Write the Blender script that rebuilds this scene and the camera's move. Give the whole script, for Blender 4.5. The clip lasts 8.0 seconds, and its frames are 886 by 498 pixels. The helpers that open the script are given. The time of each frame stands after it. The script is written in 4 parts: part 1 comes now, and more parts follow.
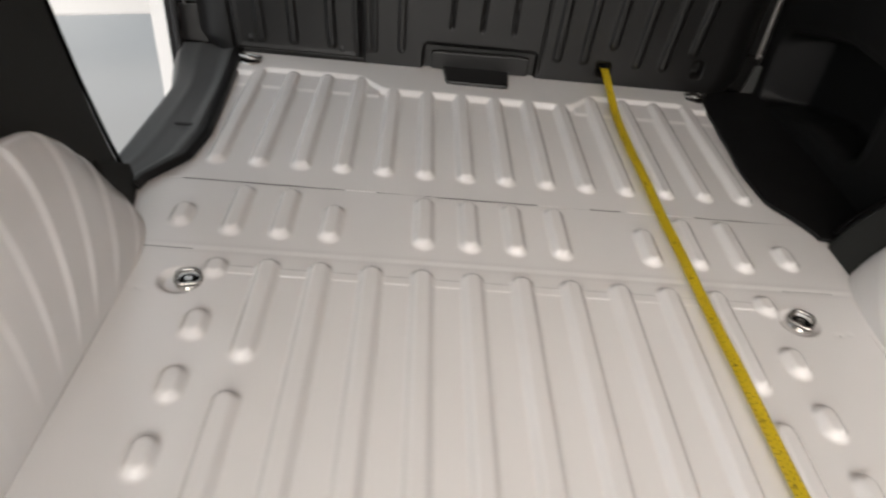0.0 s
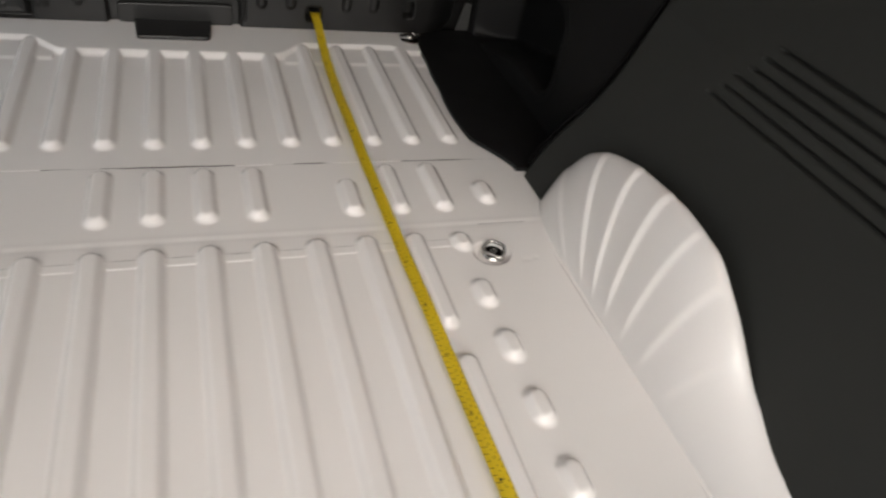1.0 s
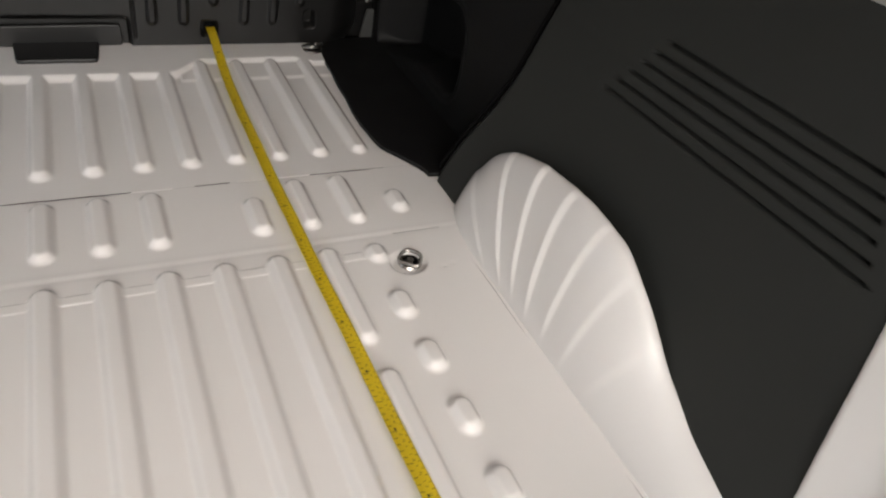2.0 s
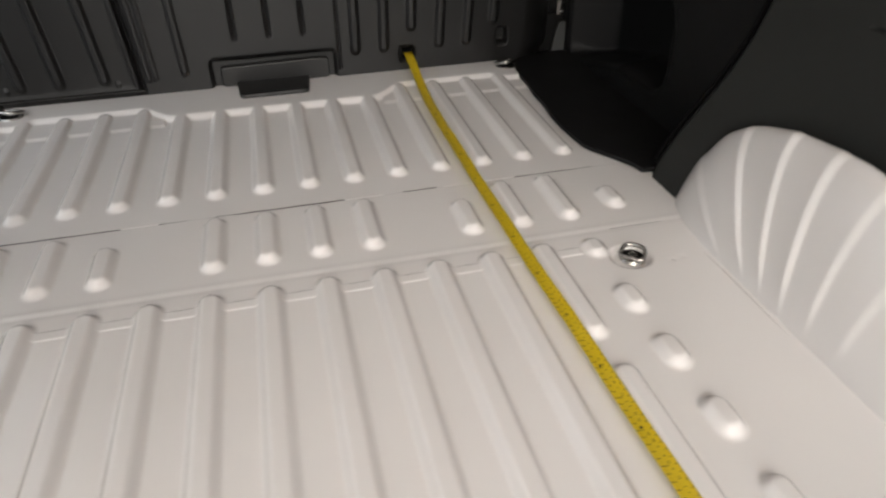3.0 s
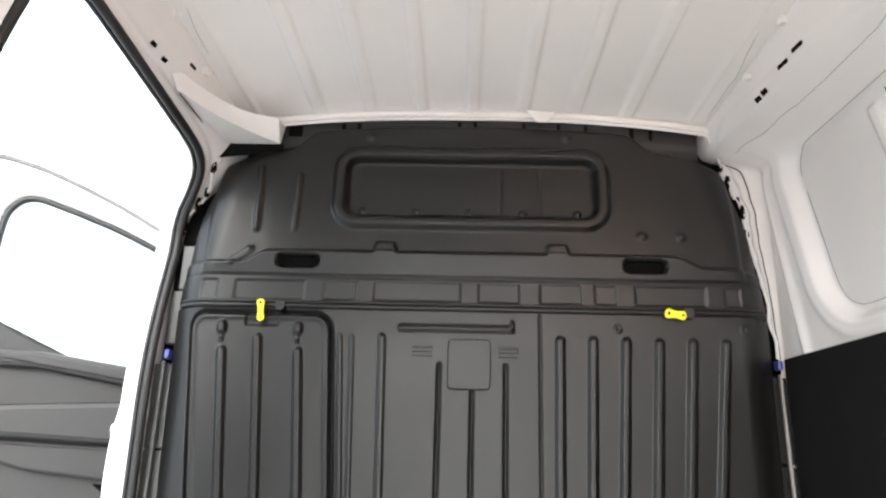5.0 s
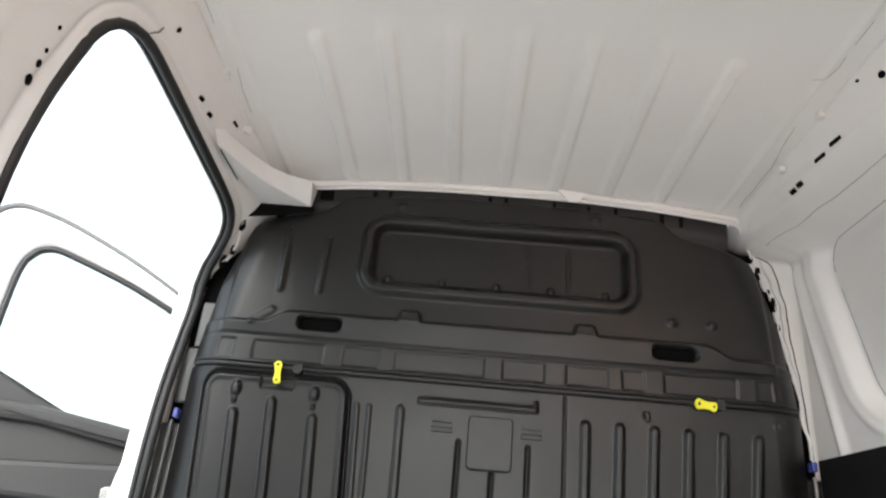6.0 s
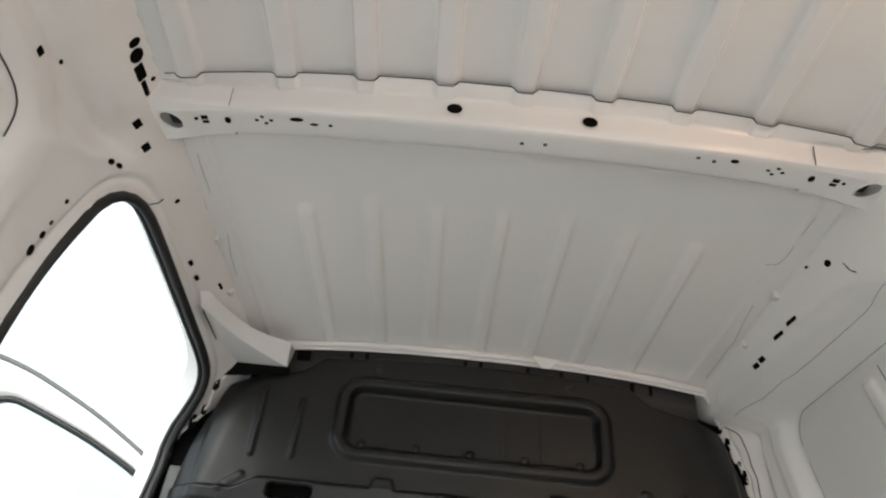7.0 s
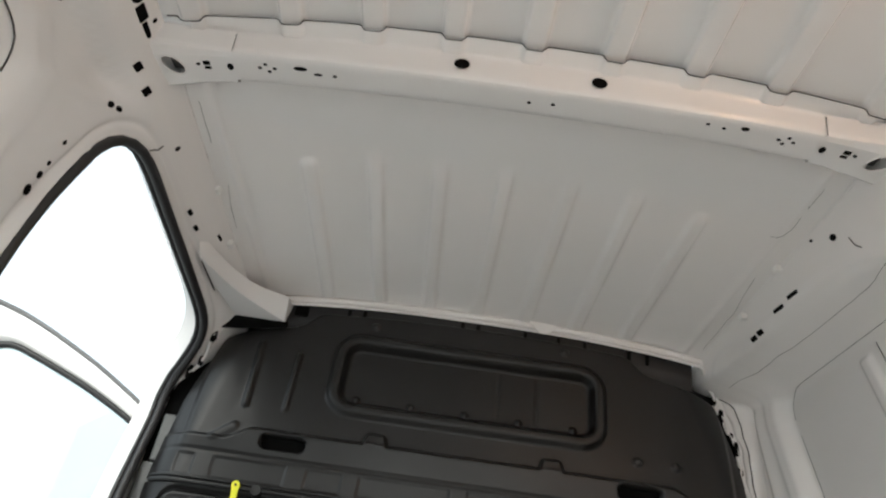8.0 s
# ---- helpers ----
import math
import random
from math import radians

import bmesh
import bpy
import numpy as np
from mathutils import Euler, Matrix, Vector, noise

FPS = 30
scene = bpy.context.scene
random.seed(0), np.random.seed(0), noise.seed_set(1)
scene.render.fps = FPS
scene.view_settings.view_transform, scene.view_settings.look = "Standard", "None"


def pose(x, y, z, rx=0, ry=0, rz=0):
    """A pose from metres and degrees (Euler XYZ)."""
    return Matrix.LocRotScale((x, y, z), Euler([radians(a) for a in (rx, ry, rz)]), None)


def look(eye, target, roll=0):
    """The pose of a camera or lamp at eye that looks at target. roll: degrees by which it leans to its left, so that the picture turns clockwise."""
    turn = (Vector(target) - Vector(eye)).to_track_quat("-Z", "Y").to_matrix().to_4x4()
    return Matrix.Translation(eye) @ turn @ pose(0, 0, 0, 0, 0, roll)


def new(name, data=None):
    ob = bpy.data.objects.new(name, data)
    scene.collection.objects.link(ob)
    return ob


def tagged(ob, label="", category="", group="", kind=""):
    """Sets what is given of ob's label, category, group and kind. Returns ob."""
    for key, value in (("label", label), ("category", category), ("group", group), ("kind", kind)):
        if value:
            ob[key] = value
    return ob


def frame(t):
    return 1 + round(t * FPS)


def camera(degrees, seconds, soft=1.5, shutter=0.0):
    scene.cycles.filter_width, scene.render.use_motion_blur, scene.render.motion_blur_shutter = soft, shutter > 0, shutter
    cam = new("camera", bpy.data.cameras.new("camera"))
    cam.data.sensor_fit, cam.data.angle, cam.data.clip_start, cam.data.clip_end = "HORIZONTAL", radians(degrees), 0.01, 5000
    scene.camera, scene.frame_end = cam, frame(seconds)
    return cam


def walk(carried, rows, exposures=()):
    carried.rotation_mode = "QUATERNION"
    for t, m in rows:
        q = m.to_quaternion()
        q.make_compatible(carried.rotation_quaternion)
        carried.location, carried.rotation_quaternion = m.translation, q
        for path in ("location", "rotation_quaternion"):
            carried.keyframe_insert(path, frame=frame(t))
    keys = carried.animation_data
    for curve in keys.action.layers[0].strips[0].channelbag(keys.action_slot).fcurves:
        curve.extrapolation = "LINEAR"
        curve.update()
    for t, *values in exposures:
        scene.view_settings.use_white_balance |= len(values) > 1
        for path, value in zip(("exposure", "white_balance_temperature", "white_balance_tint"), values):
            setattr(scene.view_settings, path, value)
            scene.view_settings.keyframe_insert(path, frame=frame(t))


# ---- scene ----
cam = camera(66.3, 8.0, soft=2.2, shutter=0.25)
PATH = [
    (0, (-0.165, -1.682, 0.709), (-0.035, -0.094, -0.499), 7.1),
    (0.5, (-0.068, -1.678, 0.710), (0.368, -0.169, -0.528), 10.6),
    (1, (0.036, -1.671, 0.719), (0.694, -0.257, -0.533), 12.1),
    (1.2, (0.065, -1.669, 0.726), (0.807, -0.296, -0.524), 12.5),
    (2.3, (0.072, -1.650, 0.714), (0.914, -0.281, -0.476), 11.2),
    (2.5, (0.059, -1.639, 0.686), (0.770, -0.195, -0.501), 7.7),
    (2.7, (0.027, -1.635, 0.650), (0.588, -0.128, -0.501), 4.6),
    (3, (0.020, -1.635, 0.596), (0.406, -0.027, -0.529), -1.0),
    (3.2, (0.016, -1.618, 0.541), (0.270, 0.083, -0.509), -3.7),
    (3.3, (0.013, -1.609, 0.524), (0.190, 0.138, -0.430), -4.5),
    (3.5, (0.002, -1.590, 0.457), (0.128, 0.267, -0.273), -2.9),
    (3.7, (0.000, -1.585, 0.400), (0.080, 0.347, -0.111), -2.2),
    (4, (-0.012, -1.588, 0.330), (0.050, 0.406, 0.185), -0.9),
    (4.2, (-0.022, -1.594, 0.324), (-0.026, 0.388, 0.299), -1.7),
    (4.5, (-0.038, -1.616, 0.316), (-0.005, 0.362, 0.615), 0.0),
    (4.7, (-0.018, -1.617, 0.353), (-0.047, 0.334, 0.794), 0.2),
    (5.8, (-0.079, -1.569, 0.314), (-0.122, 0.282, 1.071), 4.4),
    (6, (-0.088, -1.574, 0.316), (-0.156, 0.254, 1.123), 5.4),
    (6.2, (-0.098, -1.595, 0.322), (-0.171, 0.200, 1.201), 5.4),
    (6.5, (-0.116, -1.623, 0.332), (-0.130, 0.073, 1.392), 5.3),
    (7, (-0.114, -1.639, 0.336), (-0.127, -0.024, 1.516), 6.1),
    (7.5, (-0.103, -1.636, 0.334), (-0.127, 0.002, 1.481), 7.9),
    (8, (-0.107, -1.618, 0.328), (-0.118, 0.050, 1.431), 8.3),
]
walk(cam, [(t, look(eye, target, roll)) for t, eye, target, roll in PATH],
     [(0.0, -1.10, 6650, 9), (1.0, -1.20, 6650, 9), (2.5, -1.16, 6650, 9), (3.5, -0.96, 6650, 9), (4.0, -0.55, 6550, 8), (4.2, -0.3, 6500, 8), (4.5, 0.4, 6450, 8), (4.7, 0.45, 6400, 8), (5.8, 0.2, 6350, 7), (6.5, -0.45, 6380, 3), (7.5, -0.55, 6380, 3), (8.0, -0.60, 6380, 3)])

# ---- world, sun, exposure ----
world = bpy.data.worlds.new("overcast_sky")
scene.world = world
world.use_nodes = True
wn, wl = world.node_tree.nodes, world.node_tree.links
sky = wn.new("ShaderNodeTexSky")
sky.sky_type = "NISHITA"
sky.sun_disc = False
sky.sun_elevation, sky.sun_rotation = radians(30), radians(191)
sky.air_density, sky.dust_density, sky.ozone_density = 1.0, 6.0, 0.6
wn["Background"].inputs["Strength"].default_value = 0.15
haze = wn.new("ShaderNodeHueSaturation")
haze.inputs["Saturation"].default_value, haze.inputs["Value"].default_value = 0.04, 1.1
wl.new(sky.outputs["Color"], haze.inputs["Color"])
cloud = wn.new("ShaderNodeMix")
cloud.data_type, cloud.blend_type = "RGBA", "ADD"
cloud.inputs["Factor"].default_value, cloud.inputs["B"].default_value = 1.0, (9.8, 10.7, 11.8, 1)
wl.new(haze.outputs["Color"], cloud.inputs["A"])
wl.new(cloud.outputs["Result"], wn["Background"].inputs["Color"])

sun = new("sun", bpy.data.lights.new("sun", "SUN"))
sun.data.energy, sun.data.angle, sun.data.color = 2.5, radians(50), (1.0, 0.84, 0.69)
sun.matrix_basis = look((-0.60, -3.0, 1.75), (0, 0, 0))


# ---- materials ----
def mat(name, color, rough=0.5, metal=0.0, vary=0.08, scale=6.0, fine=300.0, bump=0.0, coat=0.0, spec=0.5, tint=None, steady=False):
    """A painted, plastic or metal surface with two scales of variation and a fine relief."""
    m = bpy.data.materials.new(name)
    m.use_nodes = True
    n, l = m.node_tree.nodes, m.node_tree.links
    b = n["Principled BSDF"]
    co = n.new("ShaderNodeTexCoord")
    big, small = n.new("ShaderNodeTexNoise"), n.new("ShaderNodeTexNoise")
    big.inputs["Scale"].default_value, big.inputs["Detail"].default_value = scale, 5
    small.inputs["Scale"].default_value, small.inputs["Detail"].default_value = fine, 2
    ramp = n.new("ShaderNodeMix")
    ramp.data_type = "RGBA"
    dark = tuple(c * (1 - vary) for c in color) if tint is None else tint
    lite = tuple(min(1, c * (1 + vary)) for c in color)
    ramp.inputs["A"].default_value, ramp.inputs["B"].default_value = (*dark, 1), (*lite, 1)
    mr = n.new("ShaderNodeMapRange")
    mr.inputs["To Min"].default_value, mr.inputs["To Max"].default_value = max(0.03, rough - 0.08), rough + 0.08
    for t in (big, small):
        l.new(co.outputs["Object"], t.inputs["Vector"])
    l.new(big.outputs["Fac"], ramp.inputs["Factor"])
    l.new(ramp.outputs["Result"], b.inputs["Base Color"])
    l.new(big.outputs["Fac"], mr.inputs["Value"])
    if steady:
        b.inputs["Roughness"].default_value = rough
    else:
        l.new(mr.outputs["Result"], b.inputs["Roughness"])
    b.inputs["Metallic"].default_value = metal
    b.inputs["Coat Weight"].default_value = coat
    b.inputs["Coat Roughness"].default_value = 0.12
    b.inputs["Specular IOR Level"].default_value = spec
    if bump:
        bp = n.new("ShaderNodeBump")
        bp.inputs["Strength"].default_value, bp.inputs["Distance"].default_value = bump, 0.001
        l.new(small.outputs["Fac"], bp.inputs["Height"])
        l.new(bp.outputs["Normal"], b.inputs["Normal"])
    return m


PAINT = mat("white_body_paint", (0.82, 0.80, 0.785), 0.26, vary=0.045, scale=3, fine=900, bump=0.03, coat=0.6, steady=True)
PLASTIC = mat("black_grained_plastic", (0.0064, 0.0063, 0.0064), 0.39, vary=0.12, scale=5, fine=1400, bump=0.10, spec=0.44)
NICHE = mat("matt_black_trim_plastic", (0.0062, 0.0062, 0.0065), 0.55, vary=0.15, scale=9, fine=1200, bump=0.2, spec=0.25)
TRIM = mat("dark_grey_trim_board", (0.0262, 0.0275, 0.0258), 0.62, vary=0.12, scale=7, fine=1100, bump=0.35, spec=0.2)
SILL = mat("grey_sill_plastic", (0.064, 0.066, 0.066), 0.46, vary=0.12, scale=8, fine=1200, bump=0.25)
RUBBER = mat("black_rubber", (0.016, 0.016, 0.017), 0.5, vary=0.15, scale=20, fine=800, bump=0.2)
CHROME = mat("zinc_plated_steel", (0.48, 0.47, 0.45), 0.24, metal=1.0, vary=0.08, scale=40, fine=400, bump=0.1)
YELLOW = mat("yellow_tape_blade", (0.64, 0.47, 0.015), 0.38, vary=0.10, scale=25, fine=500, bump=0.05, coat=0.2)
LATCH = mat("yellow_latch_plastic", (0.85, 0.82, 0.03), 0.45, vary=0.05, scale=30, fine=600, bump=0.1)
INK = mat("black_print", (0.02, 0.018, 0.012), 0.55, vary=0.1)
# near-black for holes, and for shade painted into gaps, recesses and edges
HOLESHADE = mat("dark_hole_and_shade", (0.005, 0.005, 0.005), 0.9, vary=0.2, spec=0.05)
BLUE = mat("blue_clip_plastic", (0.05, 0.07, 0.30), 0.4, vary=0.1)
CLIPWHITE = mat("white_clip_plastic", (0.78, 0.78, 0.76), 0.5, vary=0.04)
DOORTRIM = mat("charcoal_door_trim", (0.025, 0.0245, 0.0245), 0.55, vary=0.10, scale=8, fine=900, bump=0.25)
CONCRETE = mat("pale_concrete", (0.41, 0.41, 0.405), 0.85, vary=0.10, scale=1.5, fine=120, bump=0.3)
HAIRLINE = mat("dark_seam_and_hole_shade", (0.05, 0.048, 0.045), 0.8, vary=0.2, scale=30)
FRAMESHADE = mat("door_frame_shade", (0.12, 0.12, 0.12), 0.6, vary=0.12, scale=20, fine=700, bump=0.2)
SEALANT = mat("seam_sealant", (0.30, 0.29, 0.28), 0.6, vary=0.15, scale=30)

GLASS = bpy.data.materials.new("door_glass")
GLASS.use_nodes = True
gb = GLASS.node_tree.nodes["Principled BSDF"]
gb.inputs["Base Color"].default_value = (0.78, 0.83, 0.80, 1)
gb.inputs["Roughness"].default_value = 0.02
gb.inputs["Transmission Weight"].default_value = 1.0
gb.inputs["IOR"].default_value = 1.45


# ---- mesh helpers ----
def smooth(a, b, x):
    t = np.clip((x - a) / (b - a), 0, 1)
    return t * t * (3 - 2 * t)


def capsule(x, y, x0, y0, x1, y1):
    """The distance from the segment."""
    dx, dy = x1 - x0, y1 - y0
    t = np.clip(((x - x0) * dx + (y - y0) * dy) / (dx * dx + dy * dy + 1e-12), 0, 1)
    return np.hypot(x - x0 - t * dx, y - y0 - t * dy)


def rrect(x, y, cx, cy, hx, hy, r):
    """The signed distance from a rounded rectangle, negative inside."""
    qx, qy = np.abs(x - cx) - hx + r, np.abs(y - cy) - hy + r
    return np.hypot(np.maximum(qx, 0), np.maximum(qy, 0)) + np.minimum(np.maximum(qx, qy), 0) - r


def steps(*stops):
    """A run of coordinates through (start, step), ..., end."""
    out = []
    for (a, st), b in zip(stops[:-1], [s[0] if isinstance(s, tuple) else s for s in stops[1:]]):
        n = max(1, round(abs(b - a) / st))
        out += list(np.linspace(a, b, n, endpoint=False))
    out.append(stops[-1])
    return np.array(out, dtype=float)


def to_mesh(name, verts, quads, soft=True):
    me = bpy.data.meshes.new(name)
    verts, quads = np.asarray(verts, dtype=np.float32), np.asarray(quads, dtype=np.int32)
    me.vertices.add(len(verts))
    me.vertices.foreach_set("co", verts.ravel())
    k = quads.shape[1]
    me.loops.add(quads.size)
    me.loops.foreach_set("vertex_index", quads.ravel())
    me.polygons.add(len(quads))
    me.polygons.foreach_set("loop_start", np.arange(0, quads.size, k, dtype=np.int32))
    me.polygons.foreach_set("use_smooth", np.full(len(quads), soft))
    me.update(calc_edges=True)
    me.validate()
    return me


def sheet(name, us, vs, f, keep=None, wrap=False):
    """A mesh over the grid us x vs, whose places f gives."""
    u, v = np.meshgrid(us, vs, indexing="ij")
    p = np.stack(np.broadcast_arrays(*f(u, v)), axis=-1).reshape(-1, 3)
    n, m = len(us), len(vs)
    idx = np.arange(n * m).reshape(n, m)
    if wrap:
        idx = np.concatenate([idx, idx[:1]], axis=0)
    q = np.stack([idx[:-1, :-1], idx[1:, :-1], idx[1:, 1:], idx[:-1, 1:]], axis=-1)
    if keep is not None:
        uc, vc = (u[:-1, :-1] + u[1:, 1:]) / 2, (v[:-1, :-1] + v[1:, 1:]) / 2
        q = q[keep(uc, vc)]
    return to_mesh(name, p, q.reshape(-1, 4))


def put(name, me, material, parent=None, label=""):
    ob = new(name, me)
    me.materials.append(material)
    ob.parent = parent
    if label:
        tagged(ob, label)
    return ob


def part(name, bm, material, parent=None, label="", soft=False):
    me = bpy.data.meshes.new(name)
    if soft:
        for fc in bm.faces:
            fc.smooth = True
    bm.normal_update()
    bm.to_mesh(me)
    bm.free()
    return put(name, me, material, parent, label)


def thick(ob, d, offset=0.0):
    s = ob.modifiers.new("thickness", "SOLIDIFY")
    s.thickness, s.offset = d, offset
    return ob


def box(bm, lo, hi, bevel=0.0, m=None):
    c = [(a + b) / 2 for a, b in zip(lo, hi)]
    r = bmesh.ops.create_cube(bm, size=1, matrix=Matrix.Translation(c) @ Matrix.Diagonal((*[b - a for a, b in zip(lo, hi)], 1)))
    vs = r["verts"]
    if bevel:
        es = list({e for v in vs for e in v.link_edges})
        out = bmesh.ops.bevel(bm, geom=es, offset=bevel, segments=2, profile=0.5, affect="EDGES")
        vs = list({v for f in out["faces"] for v in f.verts} | {v for v in vs if v.is_valid})
    if m is not None:
        seen = set()
        todo = list(vs)
        while todo:
            v = todo.pop()
            if v in seen:
                continue
            seen.add(v)
            todo += [e.other_vert(v) for e in v.link_edges]
        bmesh.ops.transform(bm, matrix=m, verts=list(seen))
    return bm


def extruded(outline, depth, place, bevel=0.0):
    """A solid from an outline (a, b), pushed by depth; place maps (a, b, c) to the world."""
    bm = bmesh.new()
    vs = [bm.verts.new((a, b, 0)) for a, b in outline]
    f = bm.faces.new(vs)
    r = bmesh.ops.extrude_face_region(bm, geom=[f])
    bmesh.ops.translate(bm, verts=[v for v in r["geom"] if isinstance(v, bmesh.types.BMVert)], vec=(0, 0, depth))
    bmesh.ops.recalc_face_normals(bm, faces=bm.faces)
    if bevel:
        es = [e for e in bm.edges if abs(e.verts[0].co.z - e.verts[1].co.z) < 1e-6]
        bmesh.ops.bevel(bm, geom=es, offset=bevel, segments=2, profile=0.5, affect="EDGES")
    for v in bm.verts:
        v.co = place(*v.co)
    return bm


def tube(points, radius, closed=False, sides=10, flat=1.0):
    """A swept round bar through the points, flattened along its second axis by flat."""
    pts = [Vector(p) for p in points]
    n = len(pts)
    verts, faces = [], []
    up = Vector((0.13, 0.21, 0.97))
    for i, p in enumerate(pts):
        a = pts[(i - 1) % n] if closed or i else p
        b = pts[(i + 1) % n] if closed or i < n - 1 else p
        t = (b - a).normalized()
        s = t.cross(up).normalized()
        w = s.cross(t)
        for k in range(sides):
            an = 2 * math.pi * k / sides
            verts.append(p + s * (radius * math.cos(an)) + w * (radius * flat * math.sin(an)))
    for i in range(n if closed else n - 1):
        j = (i + 1) % n
        for k in range(sides):
            k2 = (k + 1) % sides
            faces.append((i * sides + k, i * sides + k2, j * sides + k2, j * sides + k))
    return to_mesh("tube", [tuple(v) for v in verts], faces)


def rounded(corners, radius, seg=6):
    """A closed outline with rounded corners."""
    out, n = [], len(corners)
    for i in range(n):
        p, a, b = (Vector(corners[j % n]) for j in (i, i - 1, i + 1))
        r = radius[i] if isinstance(radius, (list, tuple)) else radius
        da, db = (a - p), (b - p)
        r = min(r, da.length * 0.49, db.length * 0.49)
        p0, p1 = p + da.normalized() * r, p + db.normalized() * r
        for k in range(seg + 1):
            t = k / seg
            out.append(tuple((1 - t) ** 2 * p0 + 2 * t * (1 - t) * p + t * t * p1))
    return out


def resampled(outline, count):
    """The closed outline at count even steps."""
    p = np.array(list(outline) + [outline[0]], dtype=float)
    d = np.concatenate([[0], np.cumsum(np.hypot(*np.diff(p, axis=0).T))])
    s = np.linspace(0, d[-1], count, endpoint=False)
    return np.stack([np.interp(s, d, p[:, 0]), np.interp(s, d, p[:, 1])], axis=1)


def empty(name, label, category, group="", kind=""):
    return tagged(new(name), label, category, group, kind)


# ---- the shape of the load space ----
PITCH = 1.07 / 13


def edge_x(y):
    """Half the floor's width at y."""
    return np.interp(y, [-1.95, -0.84, -0.78, -0.68, -0.62, -0.53, -0.43, -0.10, 0.05], [0.615, 0.618, 0.632, 0.655, 0.645, 0.59, 0.578, 0.598, 0.61])


def lean(y):
    return np.clip((y + 0.70) / 0.72, -0.1, 1.15)


def roof_edge(y):
    e = lean(y)
    return 0.66 - 0.055 * e, 1.265 - 0.095 * e


def side_line(z, y, side):
    ex, ez = roof_edge(y)
    if side < 0:
        knots = ((-0.8, 0.775), (0.57, 0.775), (0.93, 0.768), (ez - 0.145, ex + 0.078), (ez - 0.088, ex + 0.030), (ez, ex), (ez + 0.05, ex - 0.03))
    else:
        # upright to the shelf under the cant rail
        knots = ((-0.8, 0.775), (0.57, 0.775), (1.070, 0.772), (1.088, 0.755), (1.098, 0.706), (np.maximum(ez - 0.088, 1.108), ex + 0.030), (np.maximum(ez, 1.118), ex), (ez + 0.05, ex - 0.03))
    out = 0 * z + 0.775
    for (za, xa), (zb, xb) in zip(knots[:-1], knots[1:]):
        t = np.clip((z - za) / (zb - za), 0, 1)
        out = np.where(z >= za, xa + (xb - xa) * t, out)
    return out


def side_x(z, y, side=-1):
    """The inner side's distance from the middle."""
    top = roof_edge(y)[1]
    w = np.clip((top - z) * 0.5, 0.0, 0.045 if side < 0 else 0.009)
    return (side_line(z - w, y, side) + 2 * side_line(z, y, side) + side_line(z + w, y, side)) / 4


def roof_z(x, y):
    t = lean(y)
    mid = 1.325 - 0.105 * t - 0.03 * np.clip(-t, 0, 1)
    return mid - 0.055 * (np.abs(x) / 0.64) ** 2.4


